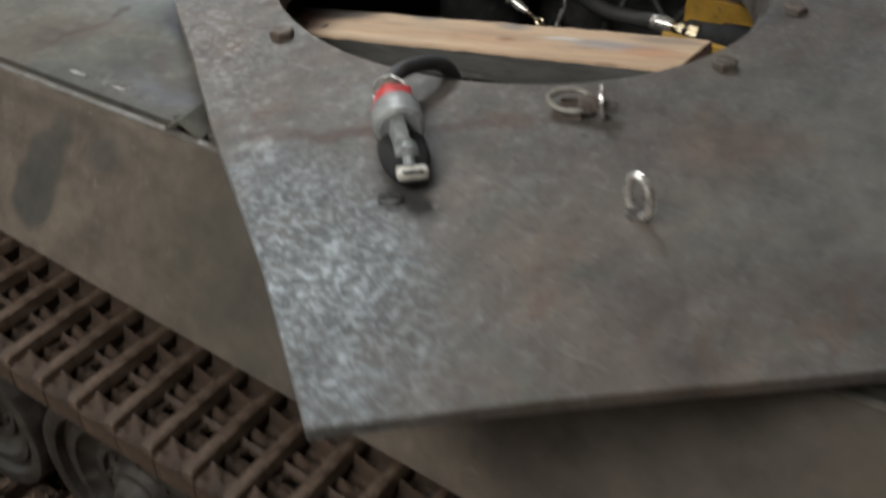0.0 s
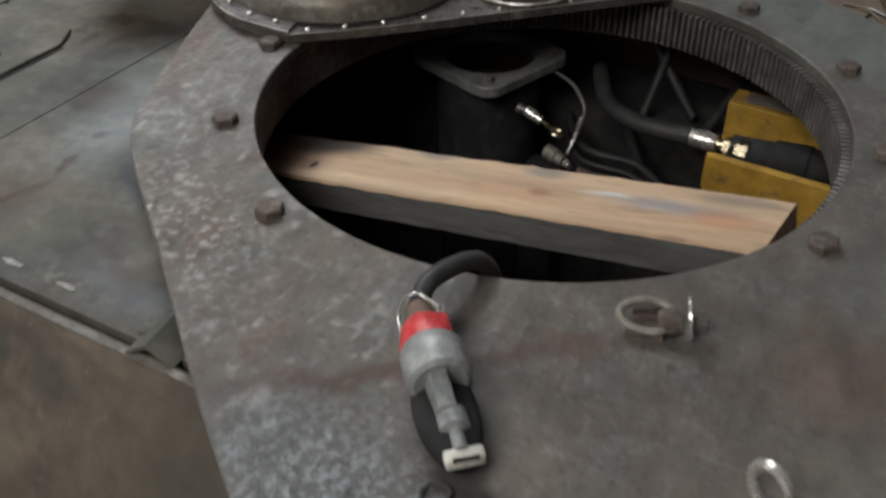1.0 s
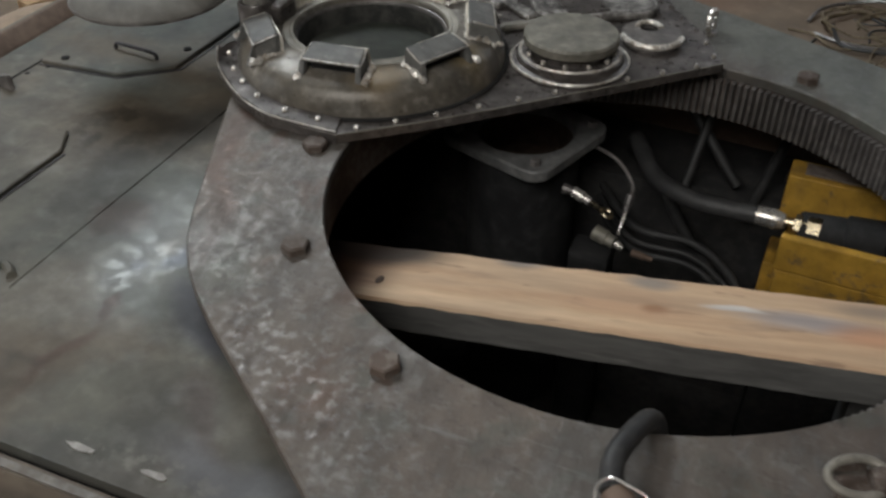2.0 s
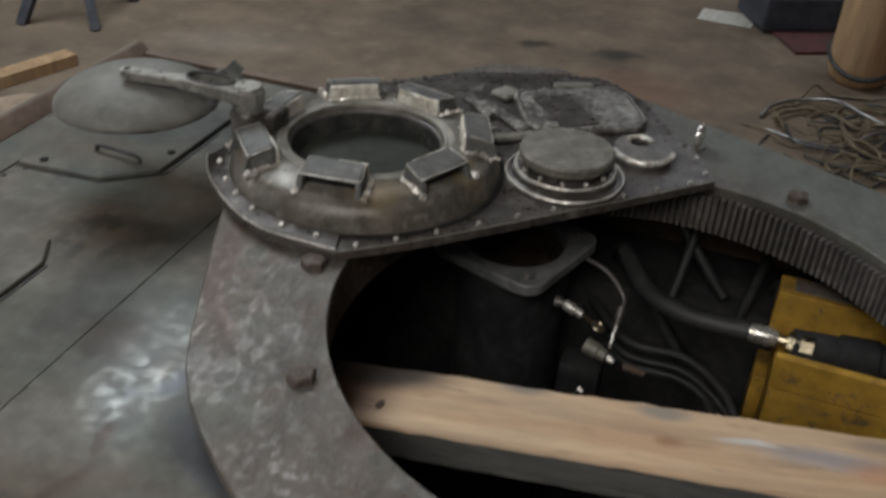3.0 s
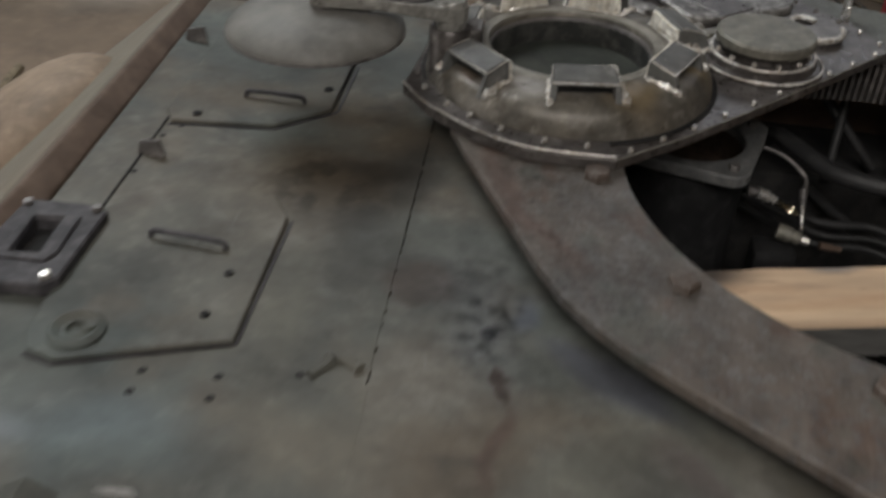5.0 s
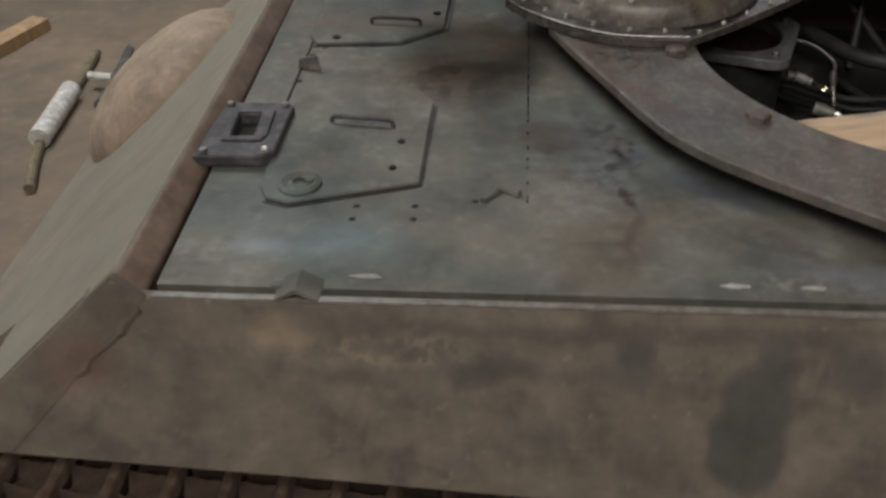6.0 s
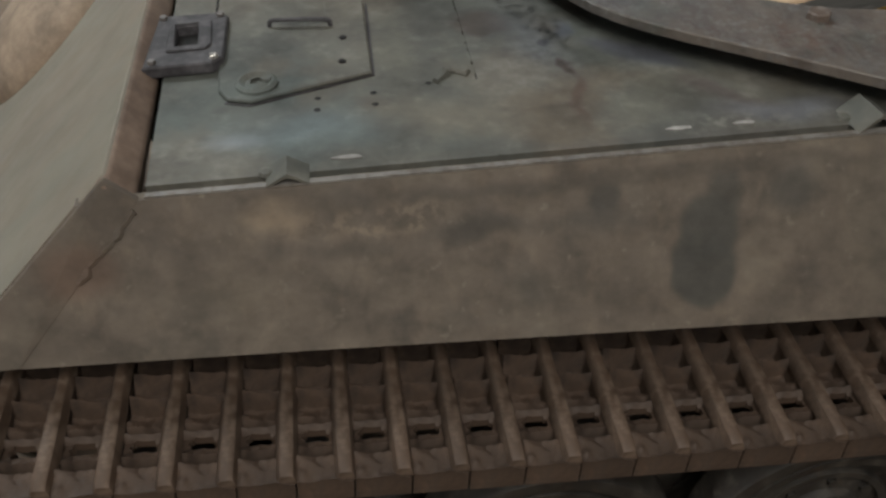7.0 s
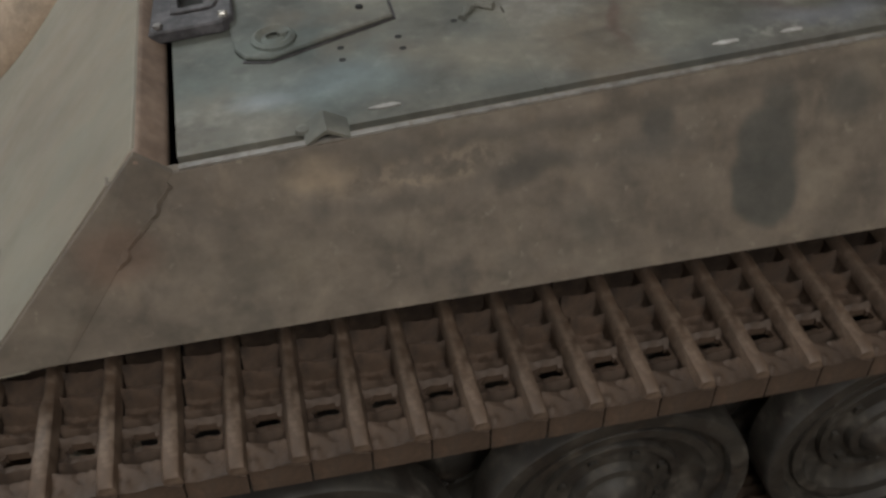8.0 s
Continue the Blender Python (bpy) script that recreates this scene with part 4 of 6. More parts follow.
def angle_irons():
    """Short inverted angle irons laid over the deck edges."""
    def one(x, y, l, w, h, turn=0.0):
        t = thing("angle_iron", "short inverted steel angle iron lying over the deck edge", "bracket", (x, y, DECK), "angle irons on the deck edge")
        k = 0.0045
        o = [(-w, 0), (0, h), (w, 0), (w - k * 1.4, 0), (0, h - k * 1.6), (-w + k * 1.4, 0)]
        b = bmesh.new()
        f, g = [[b.verts.new((p, yy, q)) for p, q in o] for yy in (-l / 2, l / 2)]
        for i in range(6):
            b.faces.new((f[i], f[(i + 1) % 6], g[(i + 1) % 6], g[i]))
        for r in (f, g):
            b.faces.new((r[0], r[1], r[4], r[5]))
            b.faces.new((r[1], r[2], r[3], r[4]))
        part("angle", b, GREEN, t)
        part("tack_weld", lathe([(0.012, 0), (0.01, 0.006), (0, 0.008)], 10, Matrix.Translation((-w, 0.01, 0))), GREEN, t, smooth=True)
        t.matrix_world = Matrix.Translation((x, y, DECK + 0.001)) @ Matrix.Rotation(turn, 4, "Z")

    one(-1.713, 0.837, 0.05, 0.033, 0.02)
    one(-0.78, 0.855, 0.07, 0.038, 0.026, 0.12)
    one(-1.70, 2.235, 0.06, 0.034, 0.03, 0.1)


angle_irons()


# ---------------------------------------------------------------- running gear
def running_gear():
    TY0, TY1 = 0.505, 0.905
    PITCH = 0.0868
    trk = new("track")
    trk.parent = tank
    tagged(trk, "rusty brown steel track with tall cross ribs")
    # closed line of the track
    cf, rf, cr, rr = Vector((-2.46, 0.49)), 0.245, Vector((1.75, 0.30)), 0.225
    line = []
    for i in range(25):
        a = radians(90 + 150 * i / 24)
        line.append(cf + rf * Vector((math.cos(a), math.sin(a))))
    line += [Vector((-2.1, 0.03)), Vector((1.4, 0.03))]
    for i in range(25):
        a = radians(-60 + 148 * i / 24)
        line.append(cr + rr * Vector((math.cos(a), math.sin(a))))
    line += [Vector((0.6, 0.575)), Vector((-0.3, 0.592)), Vector((-0.98, 0.616)), Vector((-1.45, 0.645)), Vector((-1.95, 0.682)), line[0]]
    # one link: plates between holes, lugs and the tall rib
    W = TY1 - TY0
    u = PITCH / 2 - 0.0015
    # cast surface: (far end of the band, height at its ends, height in its middle); None is the slot right through
    bands = ((0.042, 0.006, 0.005), (0.05, 0.014, 0.008), (0.066, -0.027, -0.031), (0.078, -0.003, -0.005), (0.108, -0.01, None), (0.117, 0.004, -0.001), (0.128, -0.027, -0.03),
             (0.144, -0.004, -0.008), (0.176, -0.026, -0.031), (0.187, 0.011, 0.003), (0.222, -0.027, -0.031), (0.233, 0.012, 0.004), (0.268, -0.027, -0.031), (0.279, 0.013, 0.005),
             (0.316, -0.026, -0.031), (0.327, 0.012, 0.005), (W - 0.014, -0.025, -0.029), (W + 1, 0.006, 0.004))
    nu, nv, low = 20, 100, -0.042

    def band(v):
        return next(q for q in bands if v < q[0])

    def height(uu, v):
        _, ends, mid = band(v)
        f = min(1.0, abs(uu + 0.009) / 0.03) ** 2
        return ends * f + (-0.006 if mid is None else mid) * (1 - f) if uu < 0.016 else 0.002

    def relief(uu, v):
        """Height evened out a little, so that the walls slope as cast ones do."""
        q = sum(height(uu + du, v + dv) for du in (-0.002, 0.002) for dv in (-0.003, 0, 0.003)) / 6
        return q + 0.005 * noise.noise(Vector((uu * 60, v * 60, 1.5))) + 0.0035 * noise.noise(Vector((uu * 150, v * 150, 4.5)))

    uc = [-u + 2 * u * i / nu for i in range(nu + 1)]
    vc = [W * j / nv for j in range(nv + 1)]
    open_cell = lambda i, j: (((uc[i] + uc[i + 1]) / 2 + 0.011) / 0.0205) ** 4 + (((vc[j] + vc[j + 1]) / 2 - 0.093) / 0.0105) ** 2 < 1
    b = bmesh.new()
    top = [[b.verts.new((q, v, relief(q, max(v, 0.001)))) for v in vc] for q in uc]
    for i in range(nu):
        for j in range(nv):
            if not open_cell(i, j):
                b.faces.new((top[i][j], top[i + 1][j], top[i + 1][j + 1], top[i][j + 1]))
    for v in [v for v in b.verts if not v.link_faces]:
        b.verts.remove(v)
    rim = [q for q in b.edges if len(q.link_faces) == 1]
    for q in bmesh.ops.extrude_edge_only(b, edges=rim)["geom"]:
        if isinstance(q, bmesh.types.BMVert):
            q.co.z = low if q.co.y < 0.06 or q.co.y > 0.12 else -0.02
    first = part("link", b, TRACK, trk, "", True)
    rb = bmesh.new()
    s = 0.0035
    secs = []
    for v, u0, u1, hh in ((0.002, 0.017, 0.043, 0.018), (0.012, 0.0155, 0.0435, 0.024), (0.16, 0.016, 0.043, 0.024), (0.175, 0.019, 0.0415, 0.02), (0.255, 0.019, 0.0415, 0.02), (0.27, 0.017, 0.043, 0.023), (W - 0.004, 0.017, 0.042, 0.023)):
        secs.append([rb.verts.new(q) for q in ((u0 - 0.003, v, 0.0), (u0 + s, v, hh - 0.002), (u0 + s + 0.003, v, hh), (u1 - s - 0.003, v, hh), (u1 - s, v, hh - 0.002), (u1 + 0.003, v, 0.0))])
    for p, q in zip(secs, secs[1:]):
        for k in range(6):
            rb.faces.new((p[k], p[(k + 1) % 6], q[(k + 1) % 6], q[k]))
    rb.faces.new(secs[0])
    rb.faces.new(secs[-1])
    rib0 = part("rib", rb, WORN, trk, "worn cross rib of a track link", True)
    total = sum((q - p).length for p, q in zip(line, line[1:]))
    count = round(total / PITCH)
    step, seg, acc = total / count, 0, 0.0
    # phase: one rib at x = -2.097 on the upper run
    start = (total - (line[-1] - line[-2]).length * (-2.097 - 0.032 - line[-1].x) / (line[-2].x - line[-1].x)) % step
    for i in range(count):
        dist = start + i * step
        while acc + (line[seg + 1] - line[seg]).length < dist:
            acc += (line[seg + 1] - line[seg]).length
            seg += 1
        p, q = line[seg], line[seg + 1]
        d = (q - p).normalized()
        c = p + d * (dist - acc)
        wob = random.Random(i).uniform(-0.7, 0.7)
        # d runs forward along the loop; outward is to its right-hand turn
        m = Matrix(((-d.x, 0, d.y, c.x), (0, 1, 0, TY0), (-d.y, 0, -d.x, c.y), (0, 0, 0, 1))) @ Matrix.Rotation(radians(wob), 4, "Z")
        if i == 0:
            first.matrix_world = m
            rib0.matrix_world = m
        else:
            share("link", first, trk, m)
            share("rib", rib0, trk, m)
    # road wheels: outer row and the inner row between
    wheel_b = lathe([(0.06, -0.03), (0.075, -0.028), (0.08, -0.012), (0.11, -0.006), (0.113, -0.015), (0.128, -0.016), (0.131, -0.004), (0.15, -0.008), (0.168, -0.022), (0.171, -0.032), (0.19, -0.034), (0.193, -0.024), (0.208, -0.026), (0.213, -0.044),
                     (0.225, -0.048), (0.243, -0.046), (0.247, -0.04), (0.247, 0.03), (0.2, 0.03), (0.19, 0.01), (0.06, 0.01)], 56)
    outer = None
    for i in range(7):
        for row in (0, 1):
            x, y = -1.34 + 0.53 * (i - 1) + 0.265 * row, 0.60 + 0.16 * row
            m = Matrix.Translation((x, y, 0.285)) @ Matrix.Rotation(radians(-90), 4, "X") @ Matrix.Rotation(0.4 * i, 4, "Z")
            if outer is None:
                outer = part("road_wheel", wheel_b, WHEEL, tank, "dusty dark steel road wheel", True)
                hub = part("hub", lathe([(0, -0.06), (0.03, -0.06), (0.045, -0.052), (0.06, -0.03), (0.06, 0.02)], 24), WHEEL, outer, "dark hub cap", True)
                bolt0 = part("wheel_bolt", hexbolt(0.009, 0.012, Matrix.Translation((0.1, 0, -0.018))), WHEEL, outer)
                for k in range(1, 8):
                    share("wheel_bolt", bolt0, outer, Matrix.Rotation(radians(45 * k), 4, "Z"))
                w = outer
            else:
                w = share("road_wheel", outer, tank, Matrix())
                tagged(w, "dusty dark steel road wheel")
                share("hub", hub, w, Matrix())
                for k in range(8):
                    share("wheel_bolt", bolt0, w, Matrix.Rotation(radians(45 * k), 4, "Z"))
            bpy.context.view_layer.update()
            w.matrix_world = m
    # toothed drive wheel and rear idler
    for c, r in ((cf, rf), (cr, rr)):
        m = Matrix.Translation((c.x, 0.70, c.y)) @ Matrix.Rotation(radians(-90), 4, "X")
        part("drive_wheel", lathe([(0, -0.12), (0.08, -0.12), (0.09, -0.06), (r - 0.06, -0.05), (r - 0.02, -0.05), (r - 0.02, 0.05), (0, 0.05)], 40, m), TRACK, tank, "rusty drive wheel", True)
    for i in range(7):
        part("axle", lathe([(0, 0), (0.03, 0), (0.03, 0.4), (0, 0.4)], 12, Matrix.Translation((-1.34 + 0.53 * (i - 1), 0.6, 0.285)) @ Matrix.Rotation(radians(-90), 4, "X")), BLACK, tank)


running_gear()


# ---------------------------------------------------------------- turret base plate
def turret_base():
    t = thing("turret_base_plate", "bare rusty steel turret base plate with a large round opening", "steel plate", (RX, RY, PLT))
    edge = [(-0.168, 0.405), (-0.383, 0.581), (-0.641, 0.770), (-0.876, 0.957), (-1.015, 1.062), (-1.075, 1.112), (-1.118, 1.156), (-1.155, 1.205), (-1.19, 1.272),
            (-1.24, 1.385), (-1.30, 1.52), (-1.345, 1.63), (-1.34, 2.15), (-1.1, 2.46), (-0.95, 2.5), (-0.70, 2.395), (-0.2, 2.167), (0.6, 1.79), (1.13, 1.53), (1.1, 1.47), (0.305, 0.802), (0.031, 0.58)]
    hole = ring_pts(RX, RY, RR, 96)
    under(part("plate", prism(edge, PLT - 0.02, PLT, [hole, ring_pts(CUP[0], CUP[1], 0.16, 48)], bev=0.0022), PLATE, None, "mottled grey and brown bare steel plate, some skylight sheen painted in"), t)
    # slewing ring below, part of it toothed inside
    prof = [(RR + 0.004, 0.944), (RR + 0.06, 0.944), (RR + 0.06, PLT - 0.02), (RR + 0.004, PLT - 0.02), (RR + 0.004, 0.944)]
    m = Matrix.Translation((RX, RY, 0))
    ring = under(part("slewing_ring", lathe(prof, 96, m), PLATE_EDGE, None, "dark steel slewing ring with inner teeth", True), t)
    n = 230
    b = bmesh.new()
    for i in range(n):
        a = 360 * i / n
        if 135 < a < 258:
            continue
        c, s = math.cos(radians(a)), math.sin(radians(a))
        ex, ey = Vector((c, s, 0)), Vector((-s, c, 0))
        o = Vector((RX, RY, 0))
        q = [(RR + 0.006, -0.0052), (RR + 0.006, 0.0052), (RR - 0.014, 0.0026), (RR - 0.014, -0.0026)]
        hexa([o + ex * r + ey * w + Vector((0, 0, z)) for z in (0.952, PLT - 0.0215) for r, w in q], b)
    tt = under(part("gear_teeth", b, DARK_STEEL, None, "dark inner gear teeth"), t)
    tagged(tt, kind="stuff")
    for k in range(12):
        a = 8 + 30 * k
        if k in (9, 10):
            continue
        x, y = RX + 0.535 * math.cos(radians(a)), RY + 0.535 * math.sin(radians(a))
        mm = Matrix.Translation((x, y, PLT)) @ Matrix.Rotation(k * 1.3, 4, "Z")
        under(part("ring_bolt", hexbolt(0.0215, 0.014, mm), PLATE_EDGE, None, "rusty hexagon bolt head"), t)


turret_base()


# ---------------------------------------------------------------- turret roof section with cupola
CX, CY, RF = -1.156, 1.822, 1.07


def roof_section():
    t = thing("turret_roof_section", "dark steel turret roof plate with cupola, fan cap and hatch, laid over the opening", "turret roof", (CX, CY, PLT))
    o = [(-1.438, 1.722), (-1.39, 1.652), (-1.30, 1.574), (-1.223, 1.536), (-1.15, 1.527), (-1.079, 1.526), (-0.97, 1.615), (-0.851, 1.727), (-0.689, 1.885), (-0.53, 2.043),
         (-0.58, 2.155), (-0.655, 2.25), (-0.715, 2.35), (-0.82, 2.435), (-0.94, 2.415), (-1.13, 2.33), (-1.30, 2.18), (-1.415, 2.03), (-1.42, 1.88)]
    under(part("roof_plate", prism(o, PLT + 0.001, RF, [ring_pts(CX, CY, 0.145, 48)], bev=0.002), OILY, None, "dark oily roof plate"), t)
    ctr = Vector((sum(p[0] for p in o) / len(o), sum(p[1] for p in o) / len(o)))
    # raised edge strip along the near side
    edge_in = [(Vector(p) + 0.045 * (Vector((CX, CY)) - Vector(p)).normalized()) for p in o[:6]]
    strip = o[:6] + [tuple(p) for p in reversed(edge_in)]
    under(part("edge_strip", prism(strip, RF + 0.0005, RF + 0.006, bev=0.0015), OILY, None, "dark edge strip"), t)
    # pale tube for the worn rim and the highlight along it
    wear = smooth_path([(p[0], p[1], RF + 0.0055) for p in o[:6]], 6)
    under(part("edge_wear", tube(wear, [0.0008 + 0.0012 * random.Random(i * 7).random() for i in range(len(wear))], 6), SHINE, None, "worn edge of the roof plate with its highlight built in", True), t)
    wear = [(p[0], p[1], RF - 0.0006) for p in o[5:10]]
    under(part("edge_wear", tube(wear, 0.0012, 6), CUPOLA, None, "worn edge of the roof plate", True), t)
    # cap screws round the edge
    pts = [Vector(p) for p in o]
    scr = back = None
    for i in range(len(pts)):
        p, q = pts[i], pts[(i + 1) % len(pts)]
        n = max(1, round((q - p).length / 0.072))
        for k in range(n):
            c = p.lerp(q, (k + 0.4) / n)
            inn = Vector((CX, CY)) if i < 5 or i > 15 else ctr
            c = c + (0.022 if i < 5 else 0.013) * (inn - c).normalized()
            mm = Matrix.Translation((c.x, c.y, RF + (0.006 if i < 5 else 0.0)))
            if scr is None:
                scr = part("cap_screw", lathe([(0, 0), (0.0052, 0), (0.0052, 0.0045), (0.0042, 0.006), (0.0026, 0.006), (0.002, 0.004), (0, 0.004)], 8), CHROME, None)
                scr.parent, scr.matrix_parent_inverse = t, Matrix.Translation(-t.location)
                scr.matrix_basis = mm
            else:
                if i > 9 and back is None:
                    back = scr.data.copy()
                    back.materials[0] = DARK_STEEL
                s = new("cap_screw", back if i > 9 else scr.data)
                s.parent, s.matrix_parent_inverse = t, Matrix.Translation(-t.location)
                s.matrix_basis = mm
    # cupola body
    prof = [(0.141, 1.104), (0.143, 1.118), (0.145, 1.124), (0.149, 1.127), (0.153, 1.125), (0.156, 1.123), (0.162, 1.127), (0.195, 1.126), (0.218, 1.123), (0.232, 1.117), (0.241, 1.109), (0.247, 1.097), (0.252, 1.08), (0.254, RF + 0.001), (0.15, RF + 0.001), (0.15, 1.09), (0.141, 1.104)]
    cup = under(part("cupola", lathe(prof, 80, Matrix.Translation((CX, CY, 0))), CUP_CAST, None, "round grey cast cupola with seven vision hoods", True), t)
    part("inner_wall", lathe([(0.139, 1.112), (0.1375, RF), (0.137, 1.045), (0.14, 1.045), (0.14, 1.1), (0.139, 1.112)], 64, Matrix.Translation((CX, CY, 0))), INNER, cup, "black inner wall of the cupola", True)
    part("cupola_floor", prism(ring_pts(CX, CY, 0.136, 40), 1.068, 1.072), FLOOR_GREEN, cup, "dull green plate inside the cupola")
    part("inner_lip", lathe([(0.1385, 1.11), (0.141, 1.116), (0.1435, 1.117), (0.1435, 1.11), (0.1385, 1.11)], 64, Matrix.Translation((CX, CY, 0))), DARK_STEEL, cup, "thin inner lip", True)
    part("top_ring", lathe([(0.1445, 1.1245), (0.146, 1.1285), (0.151, 1.1295), (0.154, 1.1275), (0.157, 1.1285), (0.164, 1.1285), (0.166, 1.125), (0.1445, 1.1245)], 72, Matrix.Translation((CX, CY, 0))), CUPOLA, cup, "pale ground top ring", True)
    part("base_groove", lathe([(0.252, RF + 0.0008), (0.262, RF + 0.0008), (0.262, RF + 0.003), (0.252, RF + 0.003), (0.252, RF + 0.0008)], 72, Matrix.Translation((CX, CY, 0))), BLACK, cup)
    for k, (a, out) in enumerate(((-82, 0.005), (-26, 0.013), (23, 0.03), (75, 0.012), (122, 0.02), (176, 0.016), (223, 0.03))):
        m = Matrix.Translation((CX, CY, -0.12 * out)) @ Matrix.Rotation(radians(a), 4, "Z") @ Matrix.Translation((out, 0, 0))
        b = bmesh.new()
        w, w2 = 0.05, 0.056
        # bent hood: sloping roof, drooping lip and two cheeks as one folded sheet
        sec = ((0.151, 1.158, 1.150), (0.156, 1.1625, 1.1545), (0.192, 1.154, 1.1485), (0.1985, 1.1515, 1.147), (0.2015, 1.149, 1.1465))
        ring = []
        for k2, (r2, z2, zi) in enumerate(sec):
            ww = w + (w2 - w) * k2 / 4
            zb = 1.12 - 0.009 * k2 / 4
            rb2 = r2 + 0.0035 * k2
            ring.append([b.verts.new(q) for q in ((rb2, -ww - 0.003, zb), (r2, -ww, z2 - 0.004), (r2, -ww + 0.004, z2), (r2, ww - 0.004, z2), (r2, ww, z2 - 0.004), (rb2, ww + 0.003, zb),
                                                  (rb2, ww - 0.007, zb), (r2, ww - 0.009, zi), (r2, -ww + 0.009, zi), (rb2, -ww + 0.007, zb))])
        for p, q in zip(ring, ring[1:]):
            for k2 in range(10):
                b.faces.new((p[k2], p[(k2 + 1) % 10], q[(k2 + 1) % 10], q[k2]))
        b.faces.new(ring[0])
        b.faces.new(ring[-1])
        rnd = random.Random(70 + k)
        for v in b.verts:
            v.co += Vector((rnd.uniform(-1, 1), rnd.uniform(-1, 1), rnd.uniform(-1, 1))) * 0.0009
        rise = Matrix.Translation((0, 0, rnd.uniform(-0.002, 0.002))) @ Matrix.Rotation(radians(rnd.uniform(-2, 2)), 4, "Z")
        bmesh.ops.transform(b, matrix=rise, verts=b.verts)
        bmesh.ops.recalc_face_normals(b, faces=b.faces)
        bmesh.ops.transform(b, matrix=m, verts=b.verts)
        part("vision_hood", b, HOOD, cup, "dark welded vision hood")
        lip = [(0.1575, -w - 0.0005, 1.161), (0.192, -w2 + 0.0005, 1.1525), (0.2005, -w2 + 0.0025, 1.1505), (0.2012, 0.0, 1.1505), (0.2005, w2 - 0.0025, 1.1505), (0.192, w2 - 0.0005, 1.1525), (0.1575, w + 0.0005, 1.161)]
        b = tube(lip, [rnd.uniform(0.0006, 0.0017) for _ in lip], 6)
        bmesh.ops.transform(b, matrix=m @ rise, verts=b.verts)
        part("worn_edge", b, SHINE, cup, "bright worn edge of the hood", True)
        b = hexa([(0.1465, -w - 0.002, 1.122), (0.1515, -w - 0.002, 1.122), (0.1515, w + 0.002, 1.122), (0.1465, w + 0.002, 1.122),
                  (0.148, -w + 0.003, 1.156), (0.152, -w + 0.003, 1.158), (0.152, w - 0.003, 1.158), (0.148, w - 0.003, 1.156)])
        bmesh.ops.subdivide_edges(b, edges=b.edges, cuts=3, use_grid_fill=True)
        for v in b.verts:
            v.co += Vector((rnd.uniform(-1, 1), 0, rnd.uniform(-1, 1))) * 0.0015
        bmesh.ops.transform(b, matrix=m, verts=b.verts)
        part("hood_back", b, BACKW, cup, "ground back wall of the hood, paled for the light on it")
        b = hexa([(0.155, -w + 0.006, 1.119), (0.186, -w2 + 0.008, 1.116), (0.186, w2 - 0.008, 1.116), (0.155, w - 0.006, 1.119),
                  (0.155, -w + 0.008, 1.149), (0.182, -w2 + 0.01, 1.147), (0.182, w2 - 0.01, 1.147), (0.155, w - 0.008, 1.149)])
        bmesh.ops.transform(b, matrix=m, verts=b.verts)
        part("vision_block", b, BLACK, cup, "black vision slot")
        # bright bead of weld round the hood's foot and bare spots between
        b = bmesh.new()
        random.seed(30 + k)
        for s in (-1, 1):
            pp = [Vector((0.152 + 0.063 * j / 19, s * (w + 0.004 + 0.008 * j / 19) + random.uniform(-0.003, 0.003), 1.1285 - 0.009 * (j / 19) ** 1.5 + random.uniform(-0.002, 0.003))) for j in range(20)]
            tube(pp, [random.uniform(0.0025, 0.0085) for _ in pp], 6, bm=b)
        pp = [Vector((0.1475 + random.uniform(-0.002, 0.002), -w - 0.002 + (2 * w + 0.004) * j / 15, 1.128 + random.uniform(-0.0015, 0.002))) for j in range(16)]
        tube(pp, [random.uniform(0.002, 0.0055) for _ in pp], 6, bm=b)
        bmesh.ops.transform(b, matrix=m, verts=b.verts)
        part("weld", b, SHINE, cup, "bright ragged weld bead", True)
    # swinging lid: block, post, lever with its ring, and the domed lid that hangs from it
    b = box(-1.34, 1.785, 1.1175, 0.06, 0.06, 0.093)
    bevel(b, 0.008)
    under(part("pivot_block", b, OILY, None, "dark pivot block welded to the cupola"), t)
    under(part("pivot_socket", lathe([(0, RF + 0.001), (0.036, RF + 0.001), (0.036, 1.162), (0.033, 1.1665), (0.0275, 1.166), (0, 1.16)], 28, Matrix.Translation((-1.364, 1.762, 0))), OILY, None, "dark round socket of the pivot", True), t)
    under(part("pivot_post", lathe([(0, 1.16), (0.026, 1.16), (0.0265, 1.209), (0.024, 1.213), (0, 1.2135)], 28, Matrix.Translation((-1.364, 1.762, 0))), LEVER, None, "round pivot post", True), t)
    p0, p1 = Vector((-1.364, 1.762)), Vector((-1.592, 1.704))
    d = (p1 - p0).normalized()
    nn = Vector((d.y, -d.x))
    ctl = ((-0.12, 0.012, 0.012), (-0.08, 0.022, 0.022), (0.0, 0.027, 0.027), (0.1, 0.028, 0.026), (0.2, 0.041, 0.019), (0.3, 0.0465, 0.016), (0.4, 0.043, 0.013), (0.48, 0.03, 0.012),
           (0.55, 0.017, 0.012), (0.65, 0.013, 0.013), (0.95, 0.013, 0.013), (1.0, 0.009, 0.009))
    outline = [tuple(p0.lerp(p1, q) + nn * w) for q, w, _ in ctl] + [tuple(p0.lerp(p1, q) - nn * w) for q, _, w in reversed(ctl)]
    eye = [tuple(p0.lerp(p1, 0.315 + 0.185 * math.cos(2 * math.pi * i / 24)) + nn * (0.0155 + 0.0245 * math.sin(2 * math.pi * i / 24))) for i in range(24)]
